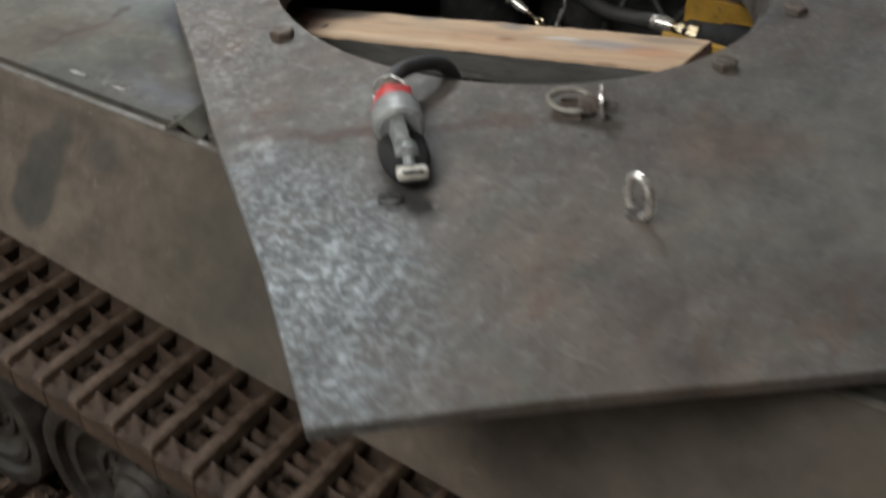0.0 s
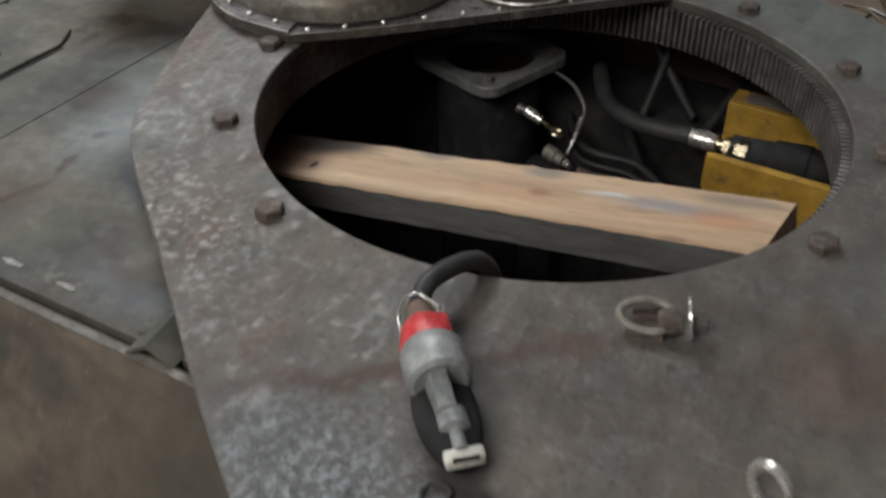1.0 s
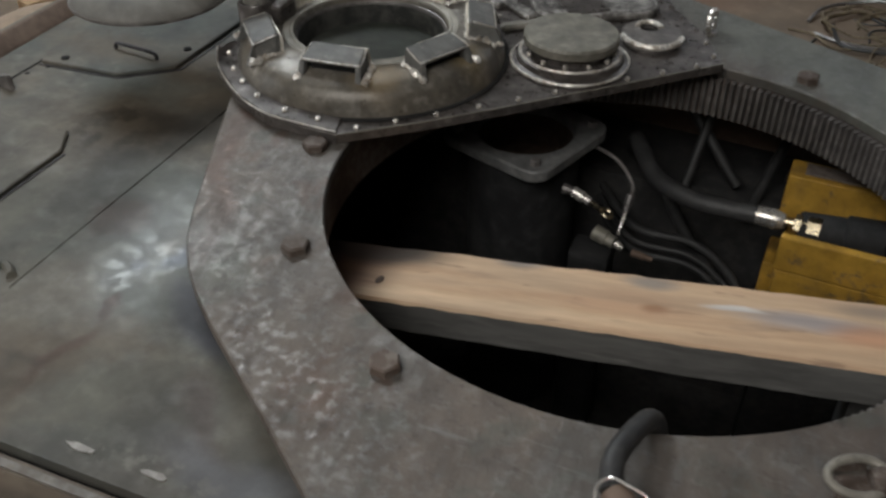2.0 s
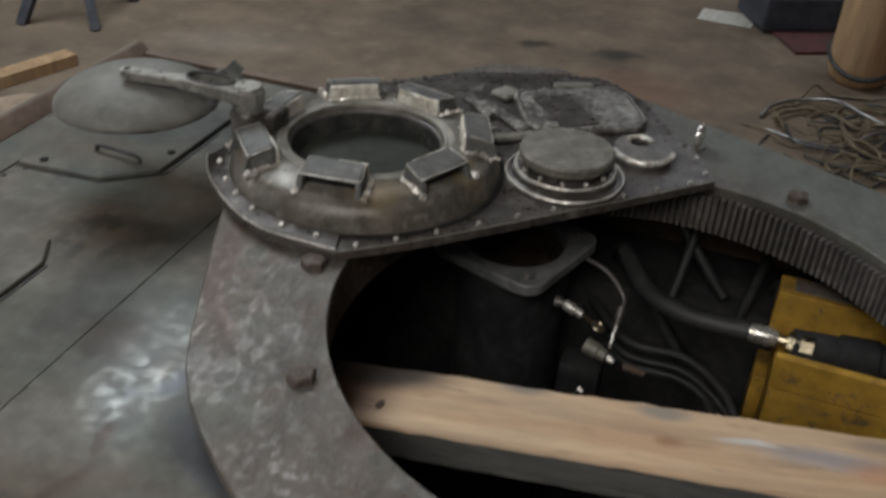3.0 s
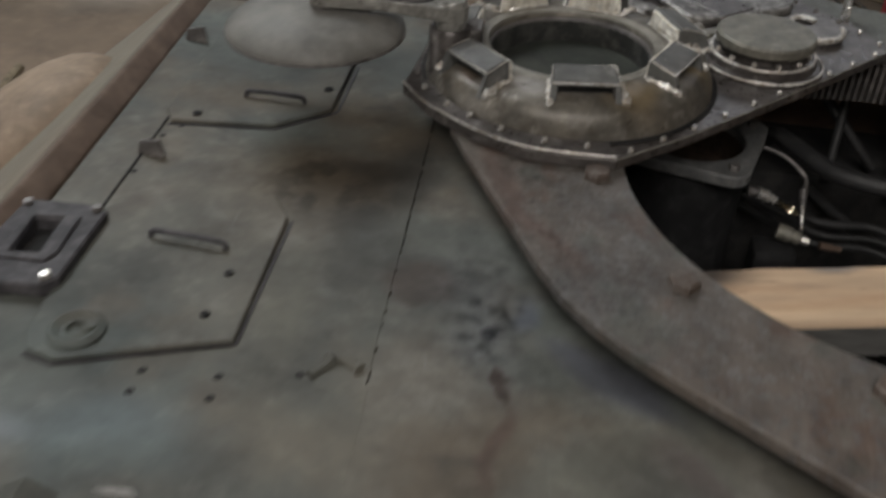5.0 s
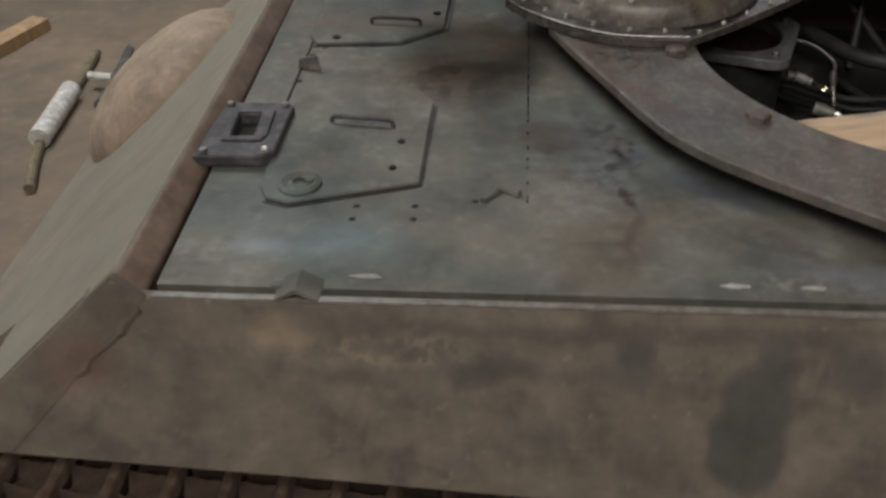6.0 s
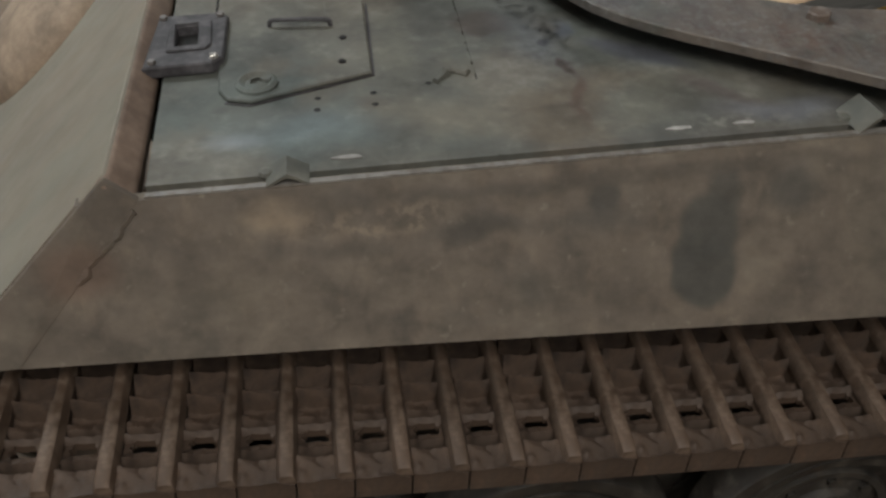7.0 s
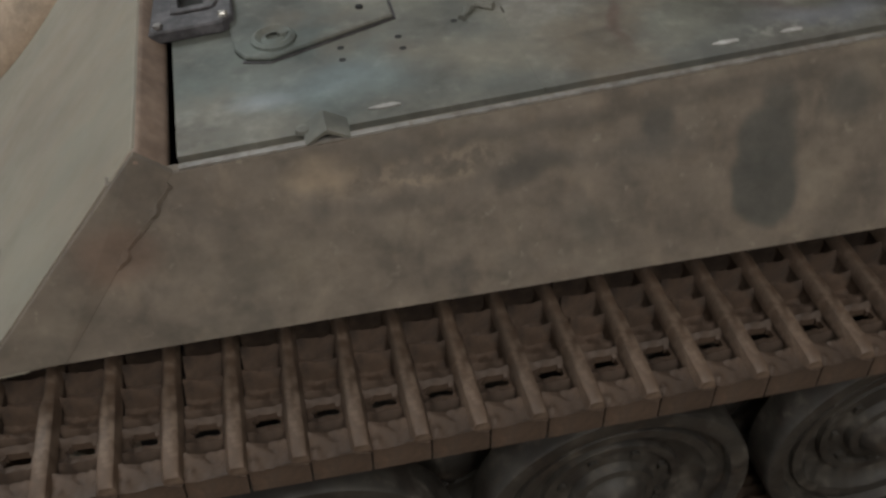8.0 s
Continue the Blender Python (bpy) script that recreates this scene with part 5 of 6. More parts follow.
    b = prism(outline, 1.188, 1.206, [eye], bev=0.002)
    for v in b.verts:
        q = min(1.0, max(0.0, (Vector(v.co[:2]) - p0).dot(d) / (p1 - p0).length))
        v.co.z += 0.02 * q - (0.01 * max(0.0, 1 - q / 0.5) if v.co.z < 1.195 else 0.0)
    lever = under(part("lever_arm", b, LEVER, None, "grey worn steel lever arm"), t)
    part("arm_hole", lathe([(0, 1.2268), (0.005, 1.2268), (0.007, 1.226)], 12, Matrix.Translation((-1.58, 1.707, 0))), BLACK, lever)
    rim = [Vector((x, y, 1.206 + 0.02 * (Vector((x, y)) - p0).dot(d) / (p1 - p0).length)) for x, y in eye]
    part("eye_rim", tube(rim, 0.003, 8, True), SOCKET, lever, "dark rounded rim of the eye", True)
    lc = Matrix.Translation((-1.592, 1.742, 0.008))
    prof = [(0.0, 1.14), (0.148, 1.14), (0.152, 1.144), (0.151, 1.15), (0.146, 1.155), (0.132, 1.167), (0.11, 1.178), (0.08, 1.188), (0.045, 1.194), (0, 1.196)]
    lid0 = under(part("cupola_lid", lathe(prof, 64, lc), DOME, None, "smooth grey domed cupola lid swung aside on its arm", True), t)
    part("lid_rim", lathe([(0.149, 1.1405), (0.1535, 1.1405), (0.1535, 1.1455), (0.149, 1.1455), (0.149, 1.1405)], 64, lc), DARK_STEEL, lid0, "dark rim of the lid", True)
    part("lid_stud", lathe([(0, 1.17), (0.012, 1.17), (0.012, 1.208), (0, 1.208)], 16, Matrix.Translation((-1.575, 1.709, 0))), DARK_STEEL, lid0, "stud through the arm", True)
    # fan cap
    m = Matrix.Translation((-0.80, 1.938, RF))
    fan = under(part("fan_base", lathe([(0.06, 0.0005), (0.112, 0.0005), (0.112, 0.006), (0.105, 0.01), (0.1, 0.01), (0.098, 0.02), (0.09, 0.024), (0.076, 0.024), (0.074, 0.045), (0.06, 0.045)], 56, m), OILY, None,
                     "stepped round fan base", True), t)
    part("fan_lip", tube([tuple(m @ Vector((0.0935 * math.cos(2 * math.pi * i / 48), 0.0935 * math.sin(2 * math.pi * i / 48), 0.022))) for i in range(48)], [0.0022 + 0.0022 * random.Random(i).random() for i in range(48)], 6, True), SHINE, fan, "bright worn lip", True)
    part("fan_lip", tube([tuple(m @ Vector((0.1105 * math.cos(2 * math.pi * i / 48), 0.1105 * math.sin(2 * math.pi * i / 48), 0.006))) for i in range(48)], [0.0018 + 0.0022 * random.Random(i + 90).random() for i in range(48)], 6, True), SHINE, fan, "bright worn lip", True)
    part("fan_cap", lathe([(0.04, 0.04), (0.086, 0.04), (0.089, 0.043), (0.089, 0.056), (0.085, 0.06), (0.0, 0.062)], 56, m), CAPM, fan, "olive-grey round fan cap", True)
    for k in range(12):
        a = radians(30 * k + 10)
        s = part("fan_screw", hexbolt(0.005, 0.007, m @ Matrix.Translation((0.083 * math.cos(a), 0.083 * math.sin(a), 0.024))), CHROME, fan)
    # loader's hatch lid, ground and blotchy
    c = Matrix.Translation((-0.84, 2.225, RF)) @ Matrix.Rotation(radians(28), 4, "Z")
    rect = []
    for sx, sy, a0 in ((1, 1, 0), (-1, 1, 90), (-1, -1, 180), (1, -1, 270)):
        rect += [(sx * 0.08 + 0.05 * math.cos(radians(a0 + 15 * i)), sy * 0.055 + 0.05 * math.sin(radians(a0 + 15 * i))) for i in range(7)]
    HATCH = grain("blotchy_ground_hatch", (0.075, 0.068, 0.063), (0.22, 0.208, 0.192), (0.46, 0.44, 0.41), big=17, fine=70, rough=(0.3, 0.55), metal=0.45, mix2=0.55, bump=0.35, mid=0.4, streak=[((50, 12, 12), 0.6, 0.68, (0.45, 0.43, 0.4), 0.6), ((14, 40, 14), 0.6, 0.7, (0.06, 0.055, 0.05), 0.7)])
    lid2 = under(part("loader_hatch", prism(rect, 0.001, 0.016, m=c, bev=0.004), HATCH, None, "blotchy ground steel hatch lid"), t)
    part("lid_bead", tube([tuple(c @ Vector((x * 0.93, y * 0.9, 0.0145))) for x, y in rect], 0.0025, 6, True), OILY, lid2, "dark bead round the lid", True)
    b = box(0, 0, 0.0165, 0.09, 0.15, 0.003)
    bevel(b, 0.001, 1)
    bmesh.ops.transform(b, matrix=c @ Matrix.Translation((-0.035, -0.02, 0)) @ Matrix.Rotation(0.2, 4, "Z"), verts=b.verts)
    part("cover_strip", b, OILY, lid2, "dark strip across the lid")
    for x, y, w, h, a in ((-0.17, -0.02, 0.028, 0.15, 25), (-0.21, 0.02, 0.022, 0.1, 20), (-0.165, -0.12, 0.09, 0.022, 10), (-0.12, -0.15, 0.05, 0.03, 0), (-0.14, 0.09, 0.05, 0.05, 35), (0.02, 0.125, 0.09, 0.02, 0)):
        b = box(0, 0, 0.0075, w, h, 0.013)
        bevel(b, 0.004, 1)
        bmesh.ops.transform(b, matrix=c @ Matrix.Translation((x, y, 0)) @ Matrix.Rotation(radians(a), 4, "Z"), verts=b.verts)
        part("hinge", b, CUPOLA if w > 0.04 else HATCH, lid2, "ground hinge strap")
    # boss with a hole
    c2 = Matrix.Translation((-0.679, 2.088, RF)) @ Matrix.Rotation(radians(15), 4, "Z")
    oval = [(0.058 * math.cos(2 * math.pi * i / 32), 0.062 * math.sin(2 * math.pi * i / 32)) for i in range(32)]
    under(part("boss", prism(oval, 0.001, 0.016, [ring_pts(-0.004, 0.03, 0.022, 20)], m=c2), DARK_STEEL, None, "machined boss with a bright edge and a hole"), t)
    rim = [tuple(c2 @ Vector((x, y, 0.0135))) for x, y in oval[17:32]]
    under(part("boss_edge", tube(rim, 0.0065, 8), SHINE, None, "bright machined edge", True), t)
    inner = [tuple(c2 @ Vector((x, y, 0.015))) for x, y in ring_pts(-0.004, 0.03, 0.023, 14, -10, 190)]
    under(part("hole_edge", tube(inner, 0.0055, 8), SHINE, None, "bright hole edge", True), t)
    under(part("boss_hole", lathe([(0, 0.0012), (0.024, 0.0012)], 20, c2 @ Matrix.Translation((-0.004, 0.03, 0.001))), BLACK, None), t)


roof_section()


# ---------------------------------------------------------------- things on the plate
def lifting_eye(x, y, turn, r=0.03, name="lifting_eye"):
    t = thing(name, "small bright steel ring standing on the rusty plate", "eye bolt", (x, y, PLT), "steel rings on the plate")
    pts = [(0.0, r * math.cos(2 * math.pi * i / 26), r + 0.004 + r * 1.15 * math.sin(2 * math.pi * i / 26)) for i in range(26)]
    part("ring", tube(pts, 0.0065, 8, True), CHROME, t, smooth=True)
    part("foot", lathe([(0, 0), (0.016, 0), (0.014, 0.006), (0, 0.008)], 16), DARK_STEEL, t, "dark foot", True)
    t.matrix_world = Matrix.Translation((x, y, PLT)) @ Matrix.Rotation(turn, 4, "Z")
    return t


lifting_eye(-0.035, 0.922, radians(58), 0.025)
lifting_eye(-0.583, 2.212, radians(-8), 0.021)


def clamp_block():
    t = thing("pulley_clamp", "grey cast clamp with an open eye and bright washer", "clamp", (-0.21, 1.125, PLT))
    n = 30
    pts = [(-0.045 + 0.052 * math.cos(2 * math.pi * i / n), (0.03 + 0.004 * math.cos(2 * math.pi * i / n)) * math.sin(2 * math.pi * i / n), 0.034 + 0.014 * math.sin(2 * math.pi * i / n)) for i in range(n)]
    part("eye", tube(pts, 0.0085, 8, True), CUPOLA, t, "grey forged open eye", True)
    part("body", lathe([(0, -0.03), (0.02, -0.03), (0.027, -0.012), (0.024, 0.012), (0.018, 0.02), (0, 0.02)], 20, Matrix.Translation((0.006, -0.004, 0.028)) @ Matrix.Rotation(radians(90), 4, "Y")), PLATE_EDGE, t, smooth=True)
    part("washer", lathe([(0.012, -0.003), (0.042, -0.003), (0.042, 0.003), (0.012, 0.003)], 28, Matrix.Translation((0.036, -0.004, 0.042)) @ Matrix.Rotation(radians(80), 4, "Y")), CHROME, t, "bright thin washer", True)
    part("stub", hexbolt(0.016, 0.034, Matrix.Translation((0.038, -0.004, 0.03)) @ Matrix.Rotation(radians(90), 4, "Y")), DARK_STEEL, t)
    part("fork", hexa([(-0.085, -0.026, 0.001), (-0.01, -0.036, 0.001), (0.0, 0.02, 0.001), (-0.08, 0.02, 0.001), (-0.08, -0.022, 0.02), (-0.015, -0.03, 0.024), (-0.005, 0.014, 0.022), (-0.07, 0.014, 0.02)]), PLATE_EDGE, t, "rusty cast foot")
    part("pin", hexa([(-0.07, 0.036, 0.001), (-0.01, 0.044, 0.001), (-0.01, 0.056, 0.001), (-0.072, 0.048, 0.001), (-0.068, 0.037, 0.014), (-0.012, 0.045, 0.02), (-0.012, 0.055, 0.02), (-0.07, 0.047, 0.014)]), PLATE_EDGE, t)
    t.matrix_world = Matrix.Translation((-0.205, 1.122, PLT)) @ Matrix.Rotation(radians(20), 4, "Z") @ Matrix.Scale(0.62, 4)


clamp_block()


def connector():
    """The grey connector lying on the plate, with its red tape, prongs, bright knob and cable."""
    z0 = 0.039
    t = thing("power_connector", "grey cylindrical cable connector wrapped in red tape, with a bright knob", "connector", (-0.46, 0.965, PLT))
    m = Matrix.Rotation(radians(90), 4, "Y")
    ax = lambda x, z=z0: Matrix.Translation((x, 0, z)) @ m
    part("housing", lathe([(0, 0), (0.034, 0), (0.037, 0.004), (0.038, 0.03), (0.036, 0.05), (0.03, 0.054), (0, 0.05)], 32, ax(0.088)), GREY_PAINT, t, "grey metal housing", True)
    b = lathe([(0, 0), (0.024, -0.002), (0.031, 0.008), (0.034, 0.026), (0.035, 0.042), (0.03, 0.046), (0, 0.046)], 14, ax(0.048))
    random.seed(5)
    for v in b.verts:
        v.co += Vector((random.uniform(-0.003, 0.003), random.uniform(-0.003, 0.003), random.uniform(-0.003, 0.003)))
    part("tape", b, RED, t, "crumpled red tape", True)
    part("neck", lathe([(0, 0), (0.016, 0), (0.02, 0.02), (0.018, 0.035), (0, 0.035)], 20, ax(0.016)), RUST, t, "bare brown cable core", True)
    b = hexa([(0.122, -0.02, 0.03), (0.188, -0.016, 0.03), (0.188, 0.012, 0.03), (0.122, 0.012, 0.03), (0.122, -0.015, 0.066), (0.186, -0.011, 0.053), (0.186, 0.008, 0.053), (0.122, 0.006, 0.066)])
    bmesh.ops.recalc_face_normals(b, faces=b.faces)
    bevel(b, 0.004, 2)
    part("clamp_block", b, CLAMP_GREY, t, "grey tapered clamp block", True)
    part("stem", lathe([(0.017, 0), (0.017, 0.022), (0.008, 0.026), (0.008, 0.05), (0, 0.05)], 18, Matrix.Translation((0.182, 0.002, 0.034)) @ m), CLAMP_GREY, t, "grey worn stem", True)
    b = box(0.237, 0.004, 0.03, 0.018, 0.043, 0.016)
    bevel(b, 0.0055, 3)
    part("knob", b, WHITE, t, "pale worn knob", True)
    part("knob_slot", box(0.2445, 0.004, 0.0365, 0.004, 0.028, 0.003), BLACK, t, "dark slot across the knob")
    b = bmesh.new()
    bmesh.ops.create_uvsphere(b, u_segments=24, v_segments=14, radius=1, matrix=Matrix.Translation((0.166, 0.0, 0.02)) @ Matrix.Diagonal((0.08, 0.036, 0.02, 1)))
    part("body_below", b, INK, t, "black bulging rubber underside", True)
    part("wire_loop", tube([(0.255 + 0.014 * math.cos(0.7 * i), -0.03 + 0.016 * math.sin(0.7 * i), 0.004) for i in range(9)], 0.0022, 6, True), RUBBER, t, "thin black wire loop", True)
    part("wire_clip", tube(smooth_path([(0.05, -0.026, 0.034), (0.028, -0.026, 0.042), (0.008, -0.016, 0.05), (0.008, 0.0, 0.056), (0.026, 0.01, 0.06), (0.04, 0.022, 0.056), (0.056, 0.026, 0.05)], 5), 0.0018, 6), CHROME, t, "bright wire clip", True)
    part("cable", tube(smooth_path([(0.012, 0, z0), (-0.02, 0.018, 0.046), (-0.05, 0.058, 0.042), (-0.074, 0.095, 0.024), (-0.088, 0.118, -0.02), (-0.094, 0.128, -0.1), (-0.09, 0.135, -0.24)], 7), 0.0128, 12), RUBBER, t, "thick black rubber cable", True)
    t.matrix_world = Matrix.Translation((-0.475, 0.985, PLT)) @ Matrix.Rotation(radians(-48), 4, "Z")


connector()


# ---------------------------------------------------------------- inside the hull
def inside():
    # timber across the opening, on a second dark baulk
    # one end low inside the ring, the other propped up level with the plate
    t = thing("timber_plank", "thick pine timber, pale on top and dark on its sides", "timber", (RX, 1.41, 0.85))
    th = 0.058
    m = Matrix.Translation((-0.62, 1.408, 0.965)) @ Matrix.Rotation(-math.atan(0.172), 4, "Y") @ Matrix.Rotation(radians(-0.6), 4, "Z")
    b = bmesh.new()
    nx, rnd = 40, random.Random(17)
    rows = []
    for i in range(nx + 1):
        x = -0.5 + 0.99 * i / nx
        e = 0.004 if i == nx else 0.0
        w0, w1 = -0.073 + rnd.uniform(-0.0012, 0.0012), 0.069 + rnd.uniform(-0.0015, 0.0015)
        zt = rnd.uniform(-0.0008, 0.0006) - e * 0.5
        c = 0.0028 + rnd.uniform(0, 0.0022)
        rows.append([b.verts.new((x - (0.012 if i == nx and q[0] < 0 else 0), *q)) for q in
                     ((w0, -th), (w1, -th), (w1, -c + zt), (w1 - c, zt), (w0 + c, zt), (w0, -c + zt))])
    for p, q in zip(rows, rows[1:]):
        for k in range(6):
            b.faces.new((p[k], p[(k + 1) % 6], q[(k + 1) % 6], q[k]))
    b.faces.new(rows[0])
    b.faces.new(rows[-1])
    bmesh.ops.recalc_face_normals(b, faces=b.faces)
    b.faces.ensure_lookup_table()
    # sides and underside take a darker wood than the top
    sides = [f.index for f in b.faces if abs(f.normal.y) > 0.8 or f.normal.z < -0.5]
    ends = [f.index for f in b.faces if abs(f.normal.x) > 0.8]
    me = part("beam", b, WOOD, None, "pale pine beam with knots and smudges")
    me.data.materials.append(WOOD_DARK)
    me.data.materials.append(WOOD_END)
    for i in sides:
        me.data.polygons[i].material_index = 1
    for i in ends:
        me.data.polygons[i].material_index = 2
    me.matrix_world = m
    me.parent = t
    me.matrix_parent_inverse = Matrix.Translation(-t.location)
    k = part("knot", lathe([(0, 0.0012), (0.006, 0.0012), (0.009, 0.0004)], 12, Matrix.Translation((-0.321, -0.026, 0)) @ Matrix.Diagonal((0.8, 1.2, 1, 1))), TRACK, None, "dark knot")
    k.matrix_world = m
    k.parent = t
    k.matrix_parent_inverse = Matrix.Translation(-t.location)
    t3 = thing("cross_bearer", "dark steel bearer posts carrying the timber in the hull", "beam", (RX, 1.41, 0.2))
    for x, ztop in ((-1.06, 0.826), (-0.2, 0.972)):
        under(part("post", box(x, 1.41, (0.2 + ztop) / 2, 0.05, 0.1, ztop - 0.2), BLACK, None), t3)
    # yellow machine with a black cylinder through it
    y = thing("yellow_machine", "yellow painted steel machine housing with chipped edges, deep in the hull", "machine", (-0.2, 1.9, 0.2))
    my = Matrix.Translation((-0.212, 1.9, 0)) @ Matrix.Rotation(radians(-2), 4, "Z")
    for y0, y1, z0, z1, x0 in ((-0.07, 0.16, 0.55, 0.785, -0.137), (0.06, 0.158, 0.52, 0.7, -0.163), (-0.073, -0.055, 0.786, 0.86, -0.14), (0.1, 0.165, 0.786, 0.886, -0.158)):
        b = box((x0 + 0.215) / 2, (y0 + y1) / 2, (z0 + z1) / 2, 0.215 - x0, y1 - y0, z1 - z0)
        bevel(b, 0.004)
        bmesh.ops.transform(b, matrix=my, verts=b.verts)
        under(part("housing", b, YELLOW, None, "yellow chipped housing"), y)
    b = box(0.02, 0.133, 0.888, 0.3, 0.04, 0.003)
    bmesh.ops.transform(b, matrix=my, verts=b.verts)
    under(part("top_strip", b, PLATE_EDGE, None, "rusty strip along the top"), y)
    under(part("foot", box(-0.2, 1.92, 0.375, 0.28, 0.2, 0.35), BLACK, None), y)
    mc = my @ along((-0.115, 0.012, 0.826), (0.13, 0.018, 0.846))
    under(part("cylinder", lathe([(0, 0), (0.034, 0), (0.037, 0.004), (0.037, 0.08), (0.042, 0.084), (0.042, 0.15), (0.038, 0.154), (0.038, 0.2), (0.043, 0.203), (0.043, 0.23), (0.036, 0.234), (0.036, 0.3), (0, 0.3)], 32, mc), INK, None, "black hydraulic cylinder", True), y)
    # square flange of the turning gear, under the roof section
    f = thing("motor_flange", "grey rounded square steel flange with a large bore", "flange", (-0.885, 1.962, 0.2))
    rect = []
    for sx, sy, a0 in ((1, 1, 0), (-1, 1, 90), (-1, -1, 180), (1, -1, 270)):
        rect += [(sx * 0.09 + 0.04 * math.cos(radians(a0 + 15 * i)), sy * 0.09 + 0.04 * math.sin(radians(a0 + 15 * i))) for i in range(7)]
    mf = Matrix.Translation((-0.8845, 1.962, 0.013)) @ Matrix.Rotation(radians(-18.5), 4, "Z")
    under(part("flange_plate", prism(rect, 0.855, 0.88, [ring_pts(0, 0, 0.1, 40)], m=mf, bev=0.003), FLANGE, None), f)
    under(part("bore", lathe([(0.1, 0.878), (0.101, 0.86), (0.094, 0.8), (0.06, 0.79), (0.05, 0.815), (0, 0.815)], 40, mf), TRACK, None, "rusty bore", True), f)
    under(part("casing", lathe([(0, 0.187), (0.112, 0.187), (0.116, 0.84), (0.112, 0.855)], 32, mf), INK, None, "black casing", True), f)
    for k in range(4):
        a = radians(45 + 90 * k)
        under(part("flange_bolt", hexbolt(0.011, 0.012, mf @ Matrix.Translation((0.138 * math.cos(a), 0.138 * math.sin(a), 0.88))), DARK_STEEL, None), f)

    def hose(pts, r, label, name="hydraulic_hose", mat=RUBBER, end=None, grp="hoses in the hull"):
        h = thing(name, label, "hose", pts[-1] if pts[-1][2] < pts[0][2] else pts[0], grp)
        under(part("tube", tube(smooth_path(pts, 8), r, 10), mat, None, smooth=True), h)
        if end:
            p, q = end
            L = (Vector(q) - Vector(p)).length
            mm = along(p, q)
            under(part("ferrule", lathe([(0, 0), (r * 0.95, 0), (r * 1.05, L * 0.3), (r * 0.75, L * 0.45), (0, L * 0.45)], 16, mm), CHROME, None, "zinc crimped ferrule", True), h)
            under(part("stem", lathe([(r * 0.55, L * 0.4), (r * 0.55, L * 0.78)], 12, mm), BRASS, None, "brass stem", True), h)
            under(part("nut", lathe([(0, L * 0.6), (r * 1.05, L * 0.6), (r * 1.05, L * 0.7), (r * 0.65, L * 0.72), (r * 0.7, L * 0.78), (r * 1.1, L * 0.8), (r * 1.1, L), (r * 0.5, L), (0, L * 0.97)], 6, mm), BRASS, None, "brass nut"), h)

    hose([(-0.70, 2.3, 0.5), (-0.7, 2.22, 0.72), (-0.685, 2.13, 0.82), (-0.656, 2.06, 0.835), (-0.603, 1.97, 0.835), (-0.525, 1.926, 0.835), (-0.45, 1.914, 0.84), (-0.405, 1.908, 0.845)], 0.0185,
         "thick black hydraulic hose with a bright brass end", end=((-0.405, 1.908, 0.845), (-0.29, 1.899, 0.848)))
    for dy, dz, r in ((0.0, 0.0, 0.0085), (-0.026, -0.012, 0.006), (-0.012, -0.045, 0.007)):
        hose([(-0.735, 2.08 + dy, 0.72 + dz), (-0.675, 1.97 + dy, 0.745 + dz), (-0.613, 1.906 + dy, 0.75 + dz), (-0.507, 1.902 + dy, 0.75 + dz), (-0.43, 1.849 + dy, 0.74 + dz),
              (-0.39, 1.78 + dy, 0.725 + dz), (-0.37, 1.73 + dy, 0.7 + dz)], r, "dusty black hose in a bundle running under the plank", mat=HOSE_DUSTY)
    hose([(-0.60, 2.1, 0.72), (-0.52, 1.97, 0.7), (-0.475, 1.911, 0.7), (-0.429, 1.816, 0.69), (-0.41, 1.76, 0.67)], 0.012, "thin black hose in the hull", mat=HOSE_DUSTY)
    for top, low, r in (((-0.55, 2.14, 0.845), (-0.563, 2.09, 0.755), 0.0105), ((-0.537, 2.155, 0.845), (-0.468, 2.128, 0.77), 0.0115), ((-0.393, 2.198, 0.81), (-0.424, 2.06, 0.75), 0.011)):
        p, q = Vector(top), Vector(low)
        d = (q - p).normalized()
        hose([tuple(p - d * 0.1), tuple(p), tuple(q), tuple(q + d * 0.012)], r, "straight dusty grey hydraulic pipe by the gear ring", "hydraulic_pipe", HOSE_DUSTY)
    hose([(-0.36, 2.4, 0.3), (-0.36, 2.25, 0.7), (-0.35, 2.13, 0.78), (-0.36, 2.1, 0.4)], 0.012, "thin upright black hose by the yellow machine")
    hose([(-0.77, 2.02, 0.85), (-0.741, 2.0, 0.86), (-0.692, 1.984, 0.85), (-0.652, 1.953, 0.825), (-0.648, 1.945, 0.8), (-0.65, 1.935, 0.785)], 0.0042, "thin bright steel brake wire in the hull", mat=DARK_STEEL)
    # valve with bright couplings
    v = thing("valve_body", "dark valve body with bright couplings, deep in the hull", "valve", (-0.70, 1.87, 0.2))
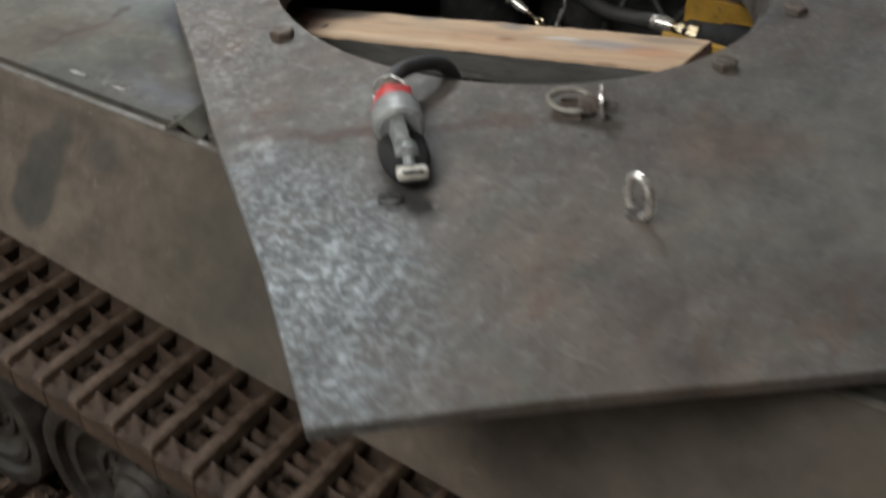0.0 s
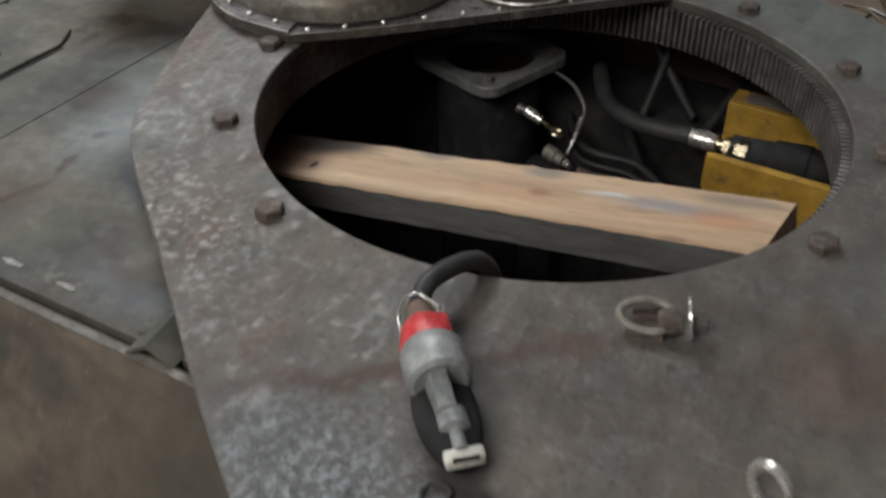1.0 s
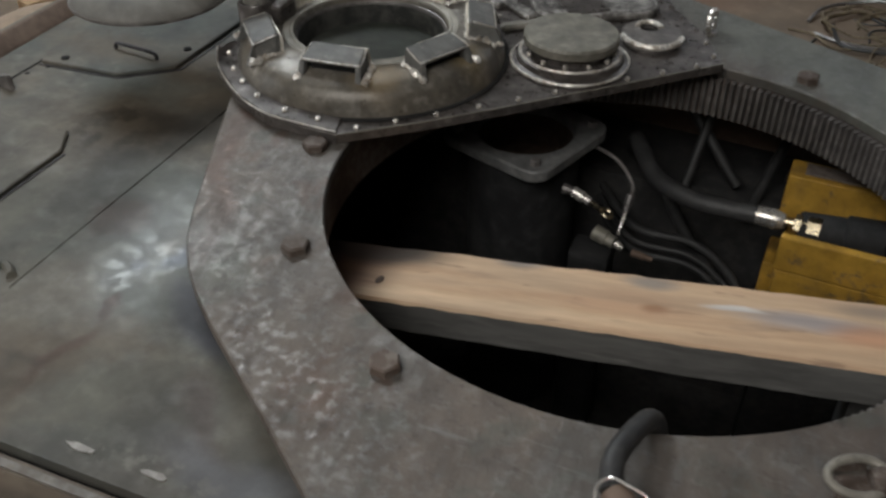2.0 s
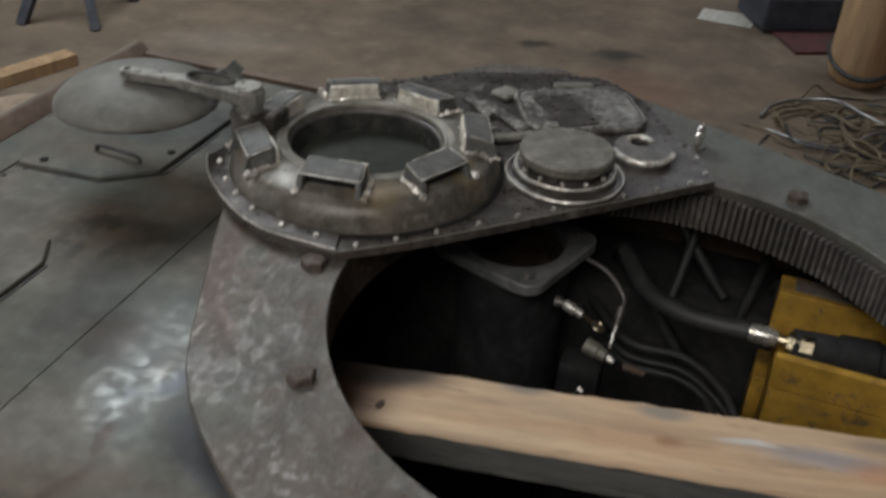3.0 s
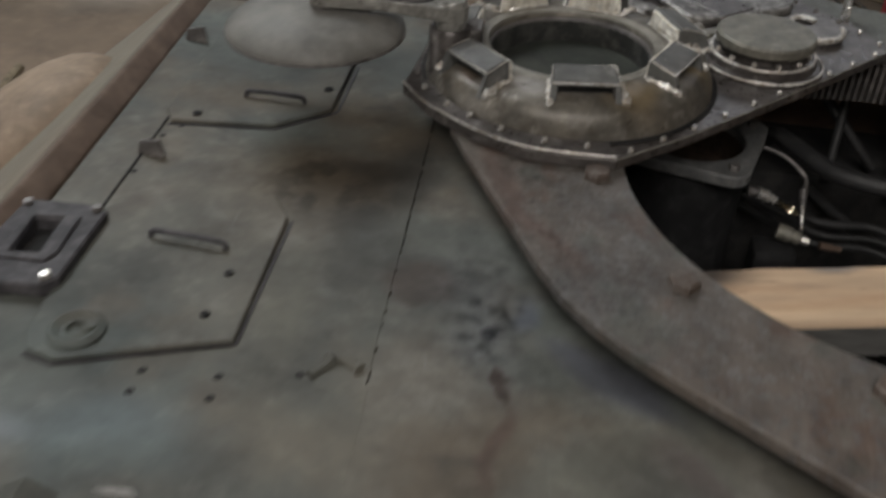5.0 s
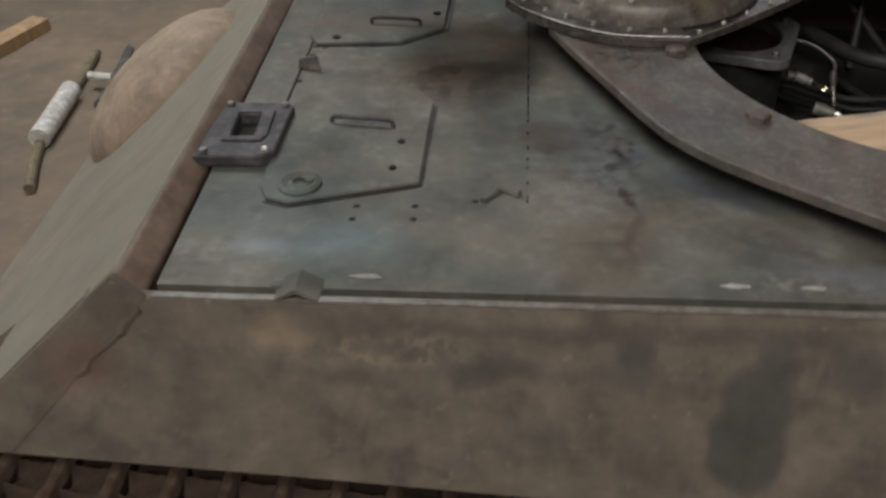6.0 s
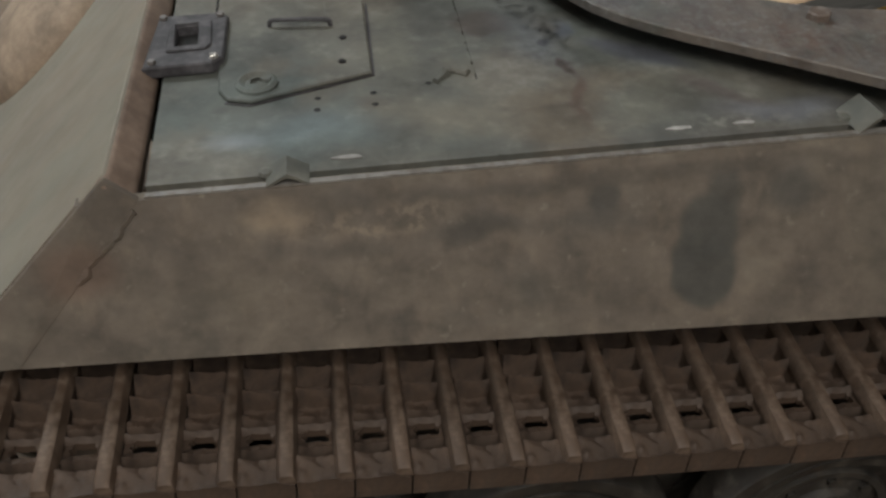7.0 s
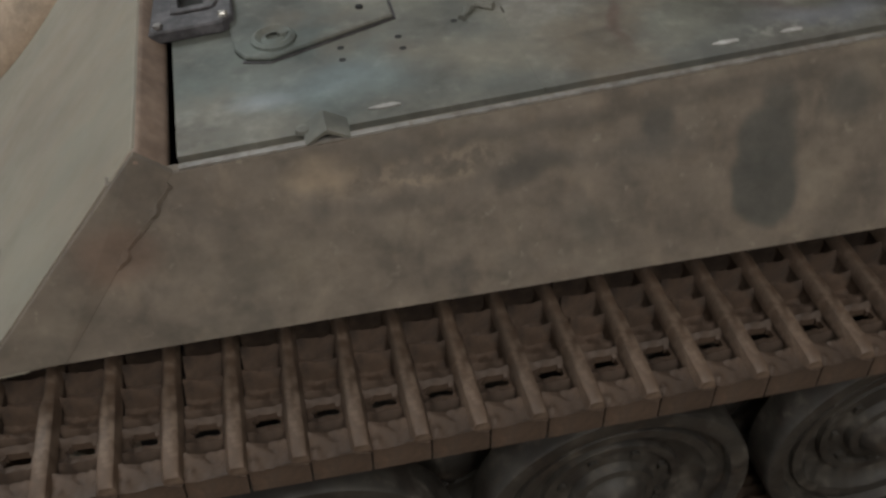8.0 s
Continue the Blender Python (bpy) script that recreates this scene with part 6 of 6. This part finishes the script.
    for p, q, r, mat in (((-0.775, 1.885, 0.822), (-0.755, 1.885, 0.82), 0.0105, DARK_STEEL), ((-0.755, 1.885, 0.82), (-0.718, 1.883, 0.806), 0.0115, CHROME), ((-0.72, 1.884, 0.806), (-0.688, 1.884, 0.79), 0.0055, BRASS),
                         ((-0.65, 1.945, 0.8), (-0.651, 1.92, 0.775), 0.0085, DARK_STEEL), ((-0.651, 1.92, 0.775), (-0.653, 1.88, 0.745), 0.0045, CHROME), ((-0.7, 1.878, 0.74), (-0.655, 1.866, 0.733), 0.0165, CAPM),
                         ((-0.652, 1.865, 0.733), (-0.638, 1.86, 0.73), 0.0085, CHROME), ((-0.618, 1.856, 0.728), (-0.575, 1.856, 0.722), 0.0075, RUST), ((-0.69, 1.79, 0.7), (-0.68, 1.786, 0.696), 0.006, CHROME)):
        L = (Vector(q) - Vector(p)).length
        under(part("coupling", lathe([(0, 0), (r, 0), (r, L * 0.6), (r * 0.8, L * 0.65), (r * 0.8, L), (0, L)], 12, along(p, q)), mat, None, smooth=True), v)
    ey = [(-0.682 + 0.011 * math.cos(0.3927 * i), 1.884 + 0.011 * math.sin(0.3927 * i), 0.787 - 0.004 * math.cos(0.3927 * i)) for i in range(16)]
    under(part("banjo_eye", tube(ey, 0.0042, 8, True), BRASS, None, "brass banjo eye", True), v)
    b = box(-0.7, 1.87, 0.455, 0.085, 0.07, 0.51)
    bevel(b, 0.012)
    under(part("body", b, INK, None, "black valve body"), v)


inside()


# ---------------------------------------------------------------- clutter on the floor
def clutter():
    for x, y, r, h in ((0.02, 5.62, 0.17, 0.95), (0.52, 5.5, 0.18, 0.95)):
        g = thing("timber_log", "peeled pale log standing on end with a black strap", "log", (x, y, 0), "logs on the floor")
        part("trunk", lathe([(0, 0), (r * 0.7, 0.0), (r * 0.9, 0.03), (r, 0.1), (r * 0.99, h * 0.5), (r * 0.95, h - 0.01), (r * 0.9, h), (0, h)], 28), LOG, g, smooth=True)
        pts = [((r + 0.004) * math.cos(2 * math.pi * i / 30), (r + 0.004) * math.sin(2 * math.pi * i / 30), 0.16 + 0.09 * math.sin(2 * math.pi * i / 30)) for i in range(30)]
        part("strap", tube(pts, 0.013, 8, True), RUBBER, g, "black strap", True)
    # heap of tangled cable
    random.seed(21)
    for k in range(58):
        cx, cy = random.uniform(-0.32, 0.85), random.uniform(4.25, 5.2)
        r, z = random.uniform(0.08, 0.34), random.uniform(0.01, 0.07)
        a0, sp = random.uniform(0, 6), random.uniform(3.5, 6.1)
        pts = [(cx + r * math.cos(a0 + sp * i / 9) * random.uniform(0.85, 1.15), cy + 0.8 * r * math.sin(a0 + sp * i / 9) * random.uniform(0.85, 1.15), z + 0.07 * random.random() * math.sin(math.pi * i / 9)) for i in range(10)]
        zmin = min(p[2] for p in pts)
        rad = random.choice((0.004, 0.005, 0.006, 0.009))
        pts = [(p[0], p[1], p[2] - zmin + rad) for p in pts]
        g = thing("loose_cable", "loose straw-coloured cable in a tangled heap on the floor", "cable", (pts[0][0], pts[0][1], 0), "tangled cables")
        under(part("strand", tube(smooth_path(pts, 5), rad, 6), random.choice((ROPE, ROPE, RUBBER, RUBBER, DARK_STEEL if k % 9 == 0 else ROPE)), None, smooth=True), g)
    g = thing("red_canister", "dull red round steel canister standing on the floor", "canister", (0.66, 4.86, 0))
    part("shell", lathe([(0, 0), (0.18, 0), (0.2, 0.02), (0.205, 0.06), (0.205, 0.55), (0.17, 0.64), (0.08, 0.69), (0, 0.7)], 36), RED_PAINT, g, smooth=True)
    part("valve", lathe([(0, 0.69), (0.03, 0.69), (0.03, 0.76), (0, 0.77)], 14), BRASS, g, smooth=True)
    g = thing("tool_case", "dark blue-black tool case lying on the floor", "case", (-0.35, 6.3, 0))
    b = box(0, 0, 0.12, 0.62, 0.4, 0.2)
    bevel(b, 0.02)
    part("shell", b, NAVY, g)
    b = box(0.02, -0.3, 0.01, 0.5, 0.42, 0.018)
    part("mat", b, RED_DARK, g, "dull red mat under the case")
    g.matrix_world = Matrix.Translation((-0.33, 6.42, 0)) @ Matrix.Rotation(radians(27), 4, "Z")
    g = thing("paper_sheet", "crumpled white sheet of paper on the floor", "paper", (-0.74, 6.3, 0))
    part("sheet", hexa([(-0.16, -0.1, 0.002), (0.16, -0.12, 0.004), (0.18, 0.1, 0.012), (-0.15, 0.12, 0.002), (-0.16, -0.1, 0.004), (0.16, -0.12, 0.006), (0.18, 0.1, 0.014), (-0.15, 0.12, 0.004)]), WHITE, g)
    g = thing("steel_trestle", "black steel trestle standing on the floor", "trestle", (-4.1, 4.5, 0))
    for p, q in (((-0.2, -0.2, 0), (0.0, 0.1, 0.7)), ((0.2, -0.1, 0), (0.0, 0.1, 0.7)), ((0.1, 0.4, 0), (0, 0.1, 0.7))):
        part("leg", tube([p, q], 0.035, 4), NAVY, g)
    g = thing("wood_offcut", "pale sawn wood offcut lying on the floor", "wood", (-3.3, 2.9, 0))
    b = box(0, 0, 0.03, 0.5, 0.1, 0.06)
    bevel(b, 0.004)
    part("board", b, LOG, g)
    g.matrix_world = Matrix.Translation((-3.80, 3.75, 0)) @ Matrix.Rotation(radians(72), 4, "Z")
    for k, pts in enumerate((((-3.335, 3.68), (-3.31, 3.48), (-3.284, 3.25), (-3.246, 2.85), (-3.152, 2.54)), ((-3.19, 3.72), (-3.175, 3.62), (-3.16, 3.54)), ((-3.115, 3.72), (-3.12, 3.62), (-3.125, 3.54)))):
        pts = [(px, py, 0.022) for px, py in pts]
        g = thing("floor_hose", "dusty grey hose lying on the floor beside the hull", "hose", (pts[0][0], pts[0][1], 0), "hoses on the floor")
        under(part("tube", tube(smooth_path(pts, 6), 0.021, 8), DARK_STEEL if k else ROPE, None, smooth=True), g)
        if k == 0:
            under(part("sleeve", tube([(-3.284, 3.27, 0.042), (-3.262, 3.04, 0.042), (-3.247, 2.86, 0.042)], 0.042, 12), WHITE, None, "white plastic sleeve", True), g)
    g = thing("hose_coupling", "dusty steel hose coupling with a short cross handle", "coupling", (-3.12, 3.3, 0))
    under(part("body", lathe([(0, 0), (0.026, 0), (0.03, 0.02), (0.03, 0.16), (0.022, 0.18), (0.022, 0.3), (0.034, 0.32), (0.034, 0.4), (0, 0.4)], 16, along((-3.14, 3.54, 0.035), (-3.10, 3.12, 0.035))), DARK_STEEL, None, smooth=True), g)
    under(part("handle", tube([(-3.24, 3.37, 0.06), (-3.13, 3.35, 0.06)], 0.018, 8), WHITE, None, "pale handle", True), g)


clutter()
